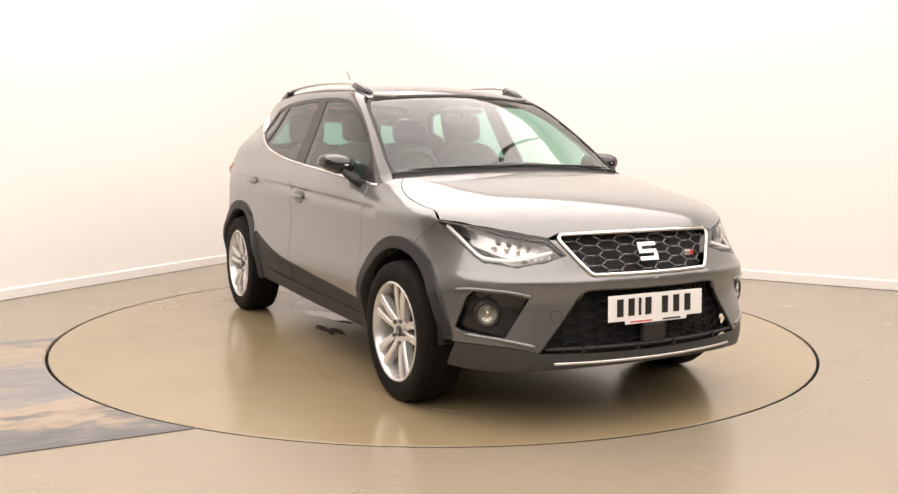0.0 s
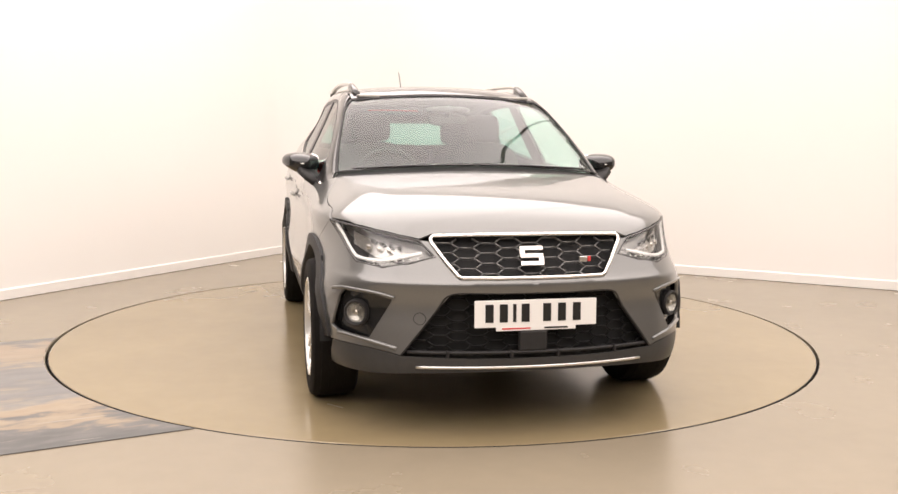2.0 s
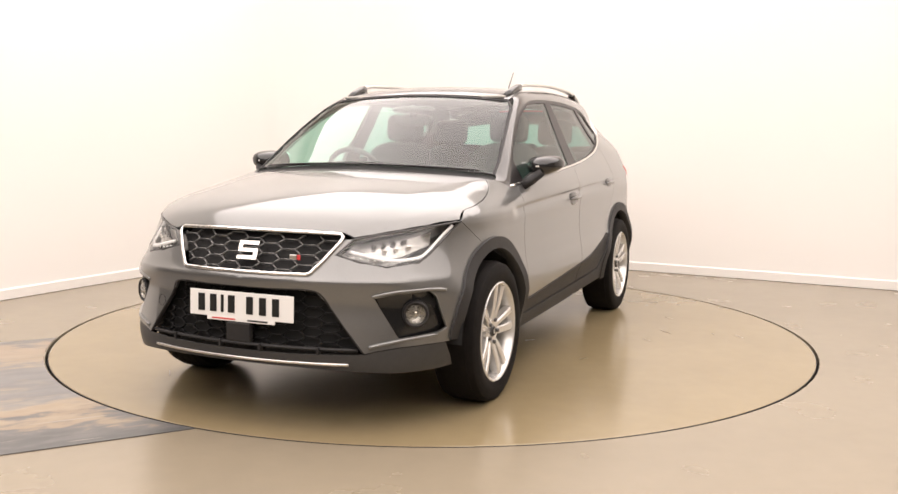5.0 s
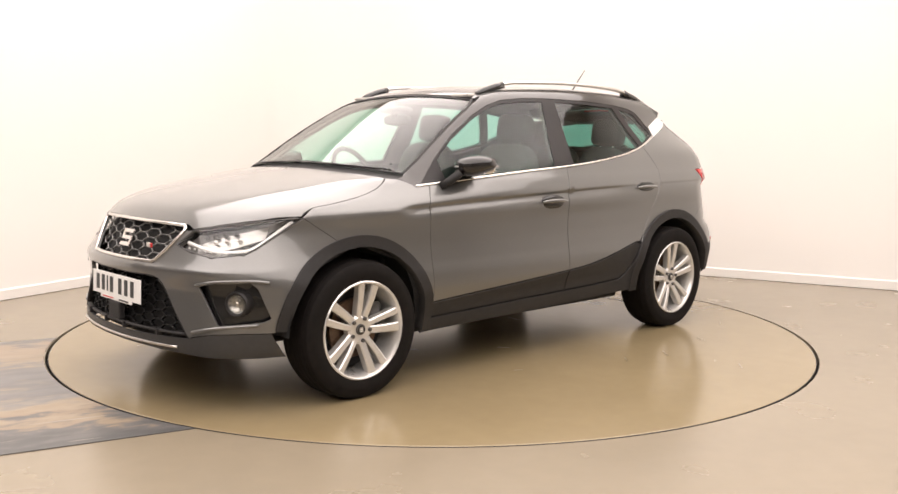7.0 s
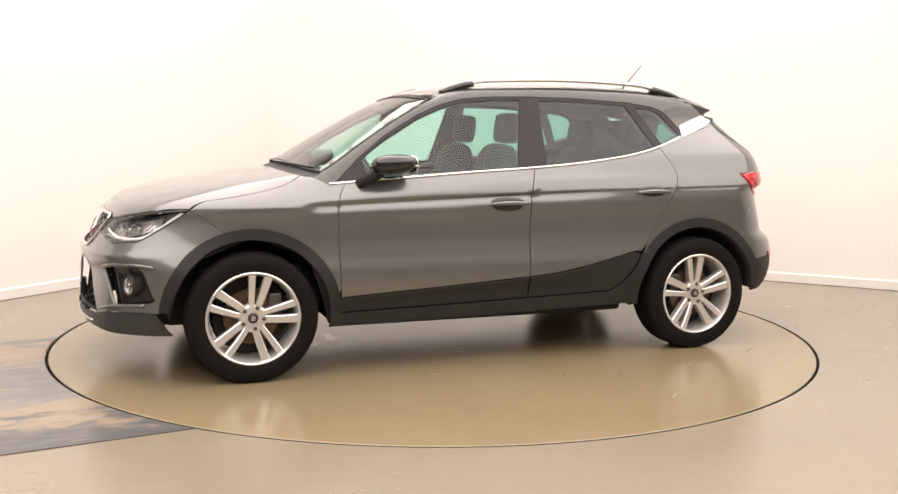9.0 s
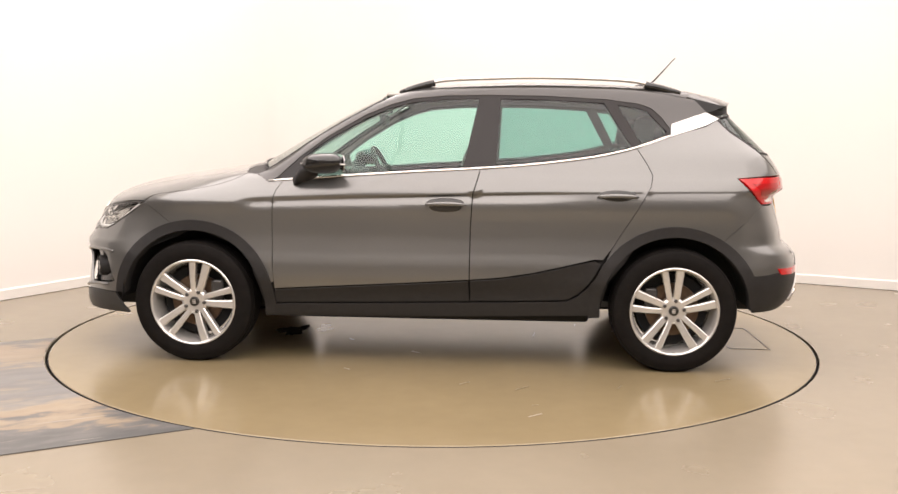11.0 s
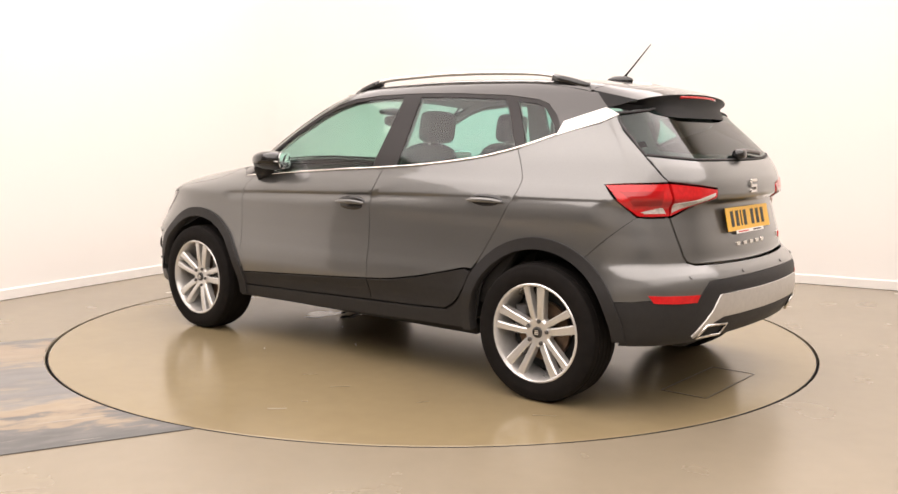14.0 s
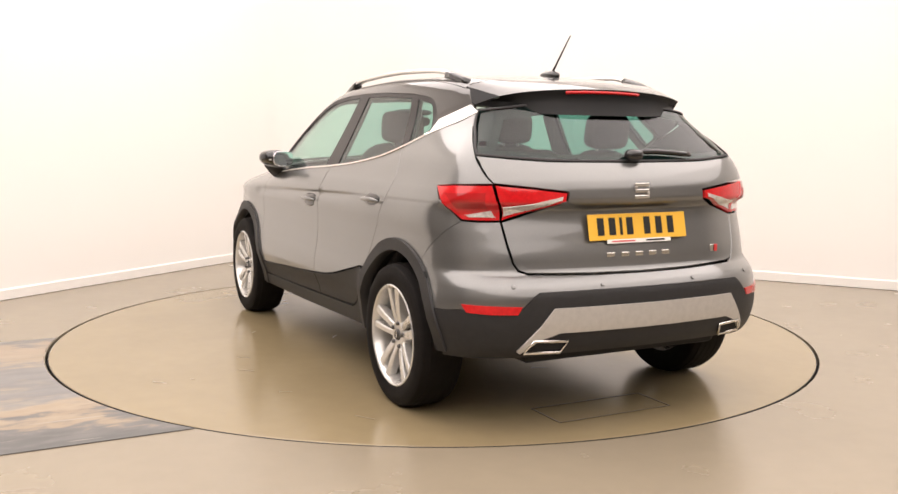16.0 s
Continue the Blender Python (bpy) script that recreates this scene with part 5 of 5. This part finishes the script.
def build_wheel(car, x, s, turn):
    w = new("wheel")
    w.parent = car
    w.matrix_local = Matrix.Translation((x, s * 0.765, HUB_Z)) @ (Matrix.Identity(4) if s > 0 else Matrix.Rotation(math.pi, 4, "Z"))
    part("tyre", lathe([(0.218, -0.095), (0.235, -0.103), (0.270, -0.108), (0.300, -0.105), (0.318, -0.095), (0.3245, -0.075), (0.327, -0.04), (0.3275, 0), (0.327, 0.04), (0.3245, 0.075), (0.318, 0.095), (0.307, 0.103), (0.300, 0.1035), (0.292, 0.107), (0.270, 0.109), (0.245, 0.105), (0.232, 0.100), (0.218, 0.092)], 72), RUBBER, w, "black road tyre")
    tread = []
    for y in (-0.052, -0.018, 0.018, 0.052):
        tread.append(lathe([(0.3285, y - 0.013), (0.3285, y + 0.013), (0.322, y + 0.014), (0.322, y - 0.014)], 72))
    part("tread", join(*tread), RUBBER, w)
    rim = part("rim", lathe([(0.222, 0.088), (0.231, 0.094), (0.2335, 0.102), (0.228, 0.106), (0.221, 0.102), (0.213, 0.085), (0.208, 0.05), (0.200, 0.0), (0.198, -0.06), (0.215, -0.09), (0.222, -0.09), (0.205, -0.055), (0.205, 0.0), (0.214, 0.06)], 72), ALLOY, w, "silver five-spoke alloy rim")
    # five pairs of spokes
    for i in range(5):
        for d in (-1, 1):
            a = radians(turn + 72 * i)
            bm = bmesh.new()
            rows = []
            for r, off, hw, y, th in ((0.040, 0.012, 0.0170, 0.070, 0.040), (0.080, 0.0205, 0.0165, 0.079, 0.042), (0.130, 0.0285, 0.0172, 0.087, 0.042), (0.180, 0.0355, 0.0188, 0.092, 0.040), (0.214, 0.0400, 0.0205, 0.094, 0.036)):
                hw = hw * (0.92 if d < 0 else 1.12)
                c = d * off
                rows.append([(r, c - hw, y - th), (r, c - hw, y - 0.005), (r, c - hw + 0.006, y), (r, c + hw - 0.006, y), (r, c + hw, y - 0.005), (r, c + hw, y - th)])
            vs = [[bm.verts.new((q[0] * math.cos(a) - q[1] * math.sin(a), q[2], q[0] * math.sin(a) + q[1] * math.cos(a))) for q in row] for row in rows]
            for k in range(len(vs) - 1):
                for j in range(6):
                    bm.faces.new((vs[k][j], vs[k][(j + 1) % 6], vs[k + 1][(j + 1) % 6], vs[k + 1][j]))
            bm.faces.new(vs[0])
            bm.faces.new(vs[-1][::-1])
            bmesh.ops.recalc_face_normals(bm, faces=bm.faces[:])
            for f in bm.faces:
                f.smooth = True
            for e in bm.edges:
                if len(e.link_faces) == 2 and e.calc_face_angle(0) > radians(25):
                    e.smooth = False
            part("spoke", bm, ALLOY, w)
    part("hub", lathe([(0.0, 0.070), (0.03, 0.072), (0.058, 0.074), (0.070, 0.066), (0.074, 0.04), (0.0, 0.03)], 40), ALLOY, w)
    for i in range(5):
        a = radians(turn + 14 + 72 * i)
        bolt = part("wheel_bolt", lathe([(0.0, 0.084), (0.007, 0.085), (0.0095, 0.081), (0.0095, 0.06), (0.0, 0.06)], 12), LAMP_DARK, w, "dark wheel bolt")
        bolt.matrix_local = Matrix.Translation((0.054 * math.cos(a), 0, 0.054 * math.sin(a)))
        seat = part("bolt_seat", lathe([(0.0100, 0.070), (0.0185, 0.0800), (0.0170, 0.0835), (0.0100, 0.079)], 16), VOID, w)
        seat.matrix_local = bolt.matrix_local.copy()
    part("hub_cap", lathe([(0.0, 0.0805), (0.018, 0.0800), (0.0255, 0.077), (0.027, 0.07), (0.0, 0.07)], 32), LAMP_DARK, w, "dark centre cap")
    for dz in (-0.009, 0.0, 0.009):
        part("cap_mark", box(0, 0.081, dz, 0.022, 0.002, 0.0055, 0.0008, 1), SATIN, w)
    part("brake_disc", lathe([(0.06, 0.02), (0.138, 0.02), (0.140, 0.018), (0.140, -0.002), (0.06, -0.002)], 48), DISC_IRON, w, "rusty brake disc")
    # black disc added to give the shade between the spokes as colour
    part("backing_plate", lathe([(0.05, -0.012), (0.188, -0.012), (0.190, -0.016), (0.05, -0.016)], 40), VOID, w)
    part("caliper", box(-0.115 if x > 0 else 0.115, 0.012, 0.055, 0.07, 0.06, 0.12, 0.012), LAMP_DARK, w)
    return w


def build_cabin(car):
    """Seats, dashboard, wheel and mirror behind the glass."""
    def seat(x, y, width, headrest=True, back_z=1.03, tilt=0.20):
        part("seat_cushion", blob(x + 0.14, y, 0.58, 0.27, width, 0.09, 3.2), CABIN, car, "dark cloth seat")
        bm = blob(0, 0, 0, 0.075, width, 0.31, 3.4)
        bmesh.ops.rotate(bm, cent=(0, 0, 0), matrix=Matrix.Rotation(-tilt, 3, "Y"), verts=bm.verts)
        bmesh.ops.translate(bm, vec=(x - 0.12, y, back_z - 0.14), verts=bm.verts)
        part("seat_back", bm, CABIN, car, "dark cloth seat back")
        if headrest:
            bm = blob(0, 0, 0, 0.050, 0.122, 0.088, 4.4, 28, 14)
            bmesh.ops.rotate(bm, cent=(0, 0, 0), matrix=Matrix.Rotation(-tilt * 0.7, 3, "Y"), verts=bm.verts)
            bmesh.ops.translate(bm, vec=(x - 0.225, y, back_z + 0.255), verts=bm.verts)
            rest = part("headrest", bm, CABIN, car, "dark cloth headrest")
            for dy in (-0.05, 0.05):
                part("headrest_rod", sweep([Vector((x - 0.19, y + dy, back_z + 0.10)), Vector((x - 0.225, y + dy, back_z + 0.22))], ring(0.006, 8)), SATIN, rest)
    for s in (1, -1):
        seat(-0.05, s * 0.36, 0.25, True, 1.02)
    for y in (-0.40, 0.0, 0.40):
        seat(-0.93, y, 0.20, y != 0, 1.0, 0.26)
    part("rear_shelf", box(-1.42, 0, 1.03, 0.5, 1.1, 0.02, 0.006), CABIN, car, "dark parcel shelf")
    bm = blob(0.80, 0, 0.86, 0.26, 0.68, 0.135, 4.0, 40, 16)
    part("dashboard", bm, CABIN_HARD, car, "dark dashboard")
    part("dashboard_hood", blob(0.62, -0.36, 0.985, 0.12, 0.19, 0.04, 2.6, 28, 10), CABIN_HARD, car)
    part("screen", box(0.585, 0, 0.965, 0.02, 0.24, 0.13, 0.01), BLACK, car, "dark dashboard screen")
    part("tunnel", box(0.25, 0, 0.52, 0.9, 0.2, 0.3, 0.04), CABIN_HARD, car)
    part("cabin_floor", box(-0.3, 0, 0.33, 2.3, 1.42, 0.03, 0), CABIN, car)
    part("bulkhead", box(1.02, 0, 0.66, 0.03, 1.36, 0.62, 0.005), VOID, car)
    # steering wheel, on the right-hand side
    pts = []
    m = Matrix.Translation((0.40, -0.36, 0.985)) @ Matrix.Rotation(radians(-64), 4, "Y")
    for i in range(40):
        a = 2 * math.pi * i / 40
        pts.append(m @ Vector((0.178 * math.cos(a), 0.178 * math.sin(a), 0)))
    wheel = part("steering_wheel", sweep(pts, ring(0.0155, 10), True, tuple(m.to_3x3() @ Vector((0, 0, 1)))), CABIN_HARD, car, "dark steering wheel")
    part("wheel_boss", blob(0.405, -0.36, 0.975, 0.05, 0.085, 0.07, 2.8, 24, 12), CABIN_HARD, wheel)
    for a, b in (((0, 0.07), (0, 0.175)), ((0, -0.07), (0, -0.175)), ((-0.05, 0), (-0.172, 0))):
        p, q = m @ Vector((a[0], a[1], 0)), m @ Vector((b[0], b[1], 0))
        part("wheel_spoke", sweep([p, q], [(0.018, -0.008), (0.018, 0.008), (-0.018, 0.008), (-0.018, -0.008)], False, tuple(m.to_3x3() @ Vector((0, 0, 1)))), CABIN_HARD, wheel)
    mir = part("rear_view_mirror", blob(0.355, 0.0, 1.318, 0.022, 0.115, 0.034, 3.2, 28, 12), CABIN_HARD, car, "dark rear-view mirror on the windscreen")
    part("mirror_foot", sweep([Vector((0.37, 0, 1.34)), Vector((0.40, 0, 1.395))], ring(0.018, 10)), CABIN_HARD, mir)
    part("sensor_housing", blob(0.37, 0, 1.375, 0.06, 0.13, 0.022, 2.6, 24, 10), CABIN_HARD, car, "dark sensor housing at the windscreen top")
    for s in (1, -1):
        part("sun_visor", box(0.20, s * 0.33, 1.452, 0.16, 0.36, 0.018, 0.008), LINER, car, "pale sun visor")
        out = xz([(0.85, 0.32), (0.85, 0.90), (0.2, 1.0), (-0.7, 1.05), (-1.15, 1.13), (-1.15, 0.75), (-0.9, 0.4)])
    pair("door_lining", CABIN_HARD, [skin(SIDE, out, size=0.08, off=-0.085, gap=0, depth=0.04)], car, "dark door lining")


PARENTS = {"door_handle": ("front_door", "rear_door"), "door_handle_cup": ("front_door", "rear_door"), "front_window": ("front_door",), "rear_window": ("rear_door",),
           "front_door_cladding": ("front_door",), "rear_door_cladding": ("rear_door",), "quarter_window": ("rear_quarter",), "pillar_blade": ("rear_quarter",),
           "headlamp_bezel": ("headlamp_housing",), "headlamp_reflector": ("headlamp_housing",), "led_lens": ("headlamp_housing",), "light_guide": ("headlamp_housing",),
           "led_dot": ("headlamp_housing",), "headlamp_cover": ("headlamp_housing",), "lens_panel": ("tail_light",), "clear_lens": ("tail_light", "tail_light_inner"),
           "grille_mesh": ("grille_frame",), "grille_recess": ("grille_frame",), "exhaust_hole": ("exhaust_trim",), "rear_window_glass": ("tailgate",),
           "rear_window_border": ("tailgate",), "rear_window_seal": ("tailgate",), "name_badge": ("tailgate",), "high_brake_light": ("spoiler",),
           "spoiler_underside": ("spoiler",), "sun_visor": ("headliner",), "dashboard_hood": ("dashboard",), "screen": ("dashboard",), "lower_grille_fin": ("lower_grille_bar",),
           "skid_plate": ("rear_bumper_lower",), "reflector": ("rear_bumper_lower",), "parking_sensor": ("rear_bumper",), "towing_eye_cover": ("front_bumper",),
           "fog_recess": ("front_bumper",), "fog_ledge": ("front_bumper",), "windscreen_seal": ("windscreen",), "windscreen_wiper": ("windscreen",)}


def middle_of(ob):
    return ob.matrix_local @ (sum((Vector(q) for q in ob.bound_box), Vector()) / 8)


def nest(car):
    """Puts pieces under the panel or lamp that carries them, on their own side of the car."""
    parts = [ob for ob in bpy.data.objects if ob.parent == car]
    base = {ob: ob.name.split(".")[0] for ob in parts}
    for ob in parts:
        hosts = [q for q in parts if base[q] in PARENTS.get(base[ob], ())]
        if hosts:
            c = middle_of(ob)
            ob.parent = min(hosts, key=lambda q: (middle_of(q) - c).length)


def build_car():
    car = new("car")
    tagged(car, "grey metallic small crossover car with silver alloy wheels on the turntable", "car")
    build_body(car)
    build_nose(car)
    build_tail(car)
    build_sides(car)
    build_cabin(car)
    for x in (HUB_F, HUB_R):
        for s in (1, -1):
            build_wheel(car, x, s, 100 if x > 0 else 86)
    nest(car)
    return car


GRILLE = material("dark_chrome_bars", (0.22, 0.215, 0.21), 0.28, 0.8, 0.3)
build_room()
turntable = build_turntable()
car = build_car()


def motions():
    rows_car, rows_disc = [], []
    for t, a in TURN:
        r = Matrix.Rotation(radians(a), 4, "Z")
        rows_car.append((t, r @ Matrix.Translation((*CAR_OFFSET, 0))))
        rows_disc.append((t, Matrix.Translation((*DISC_CENTRE, 0)) @ r))
    walk(car, rows_car)
    walk(turntable, rows_disc)


motions()
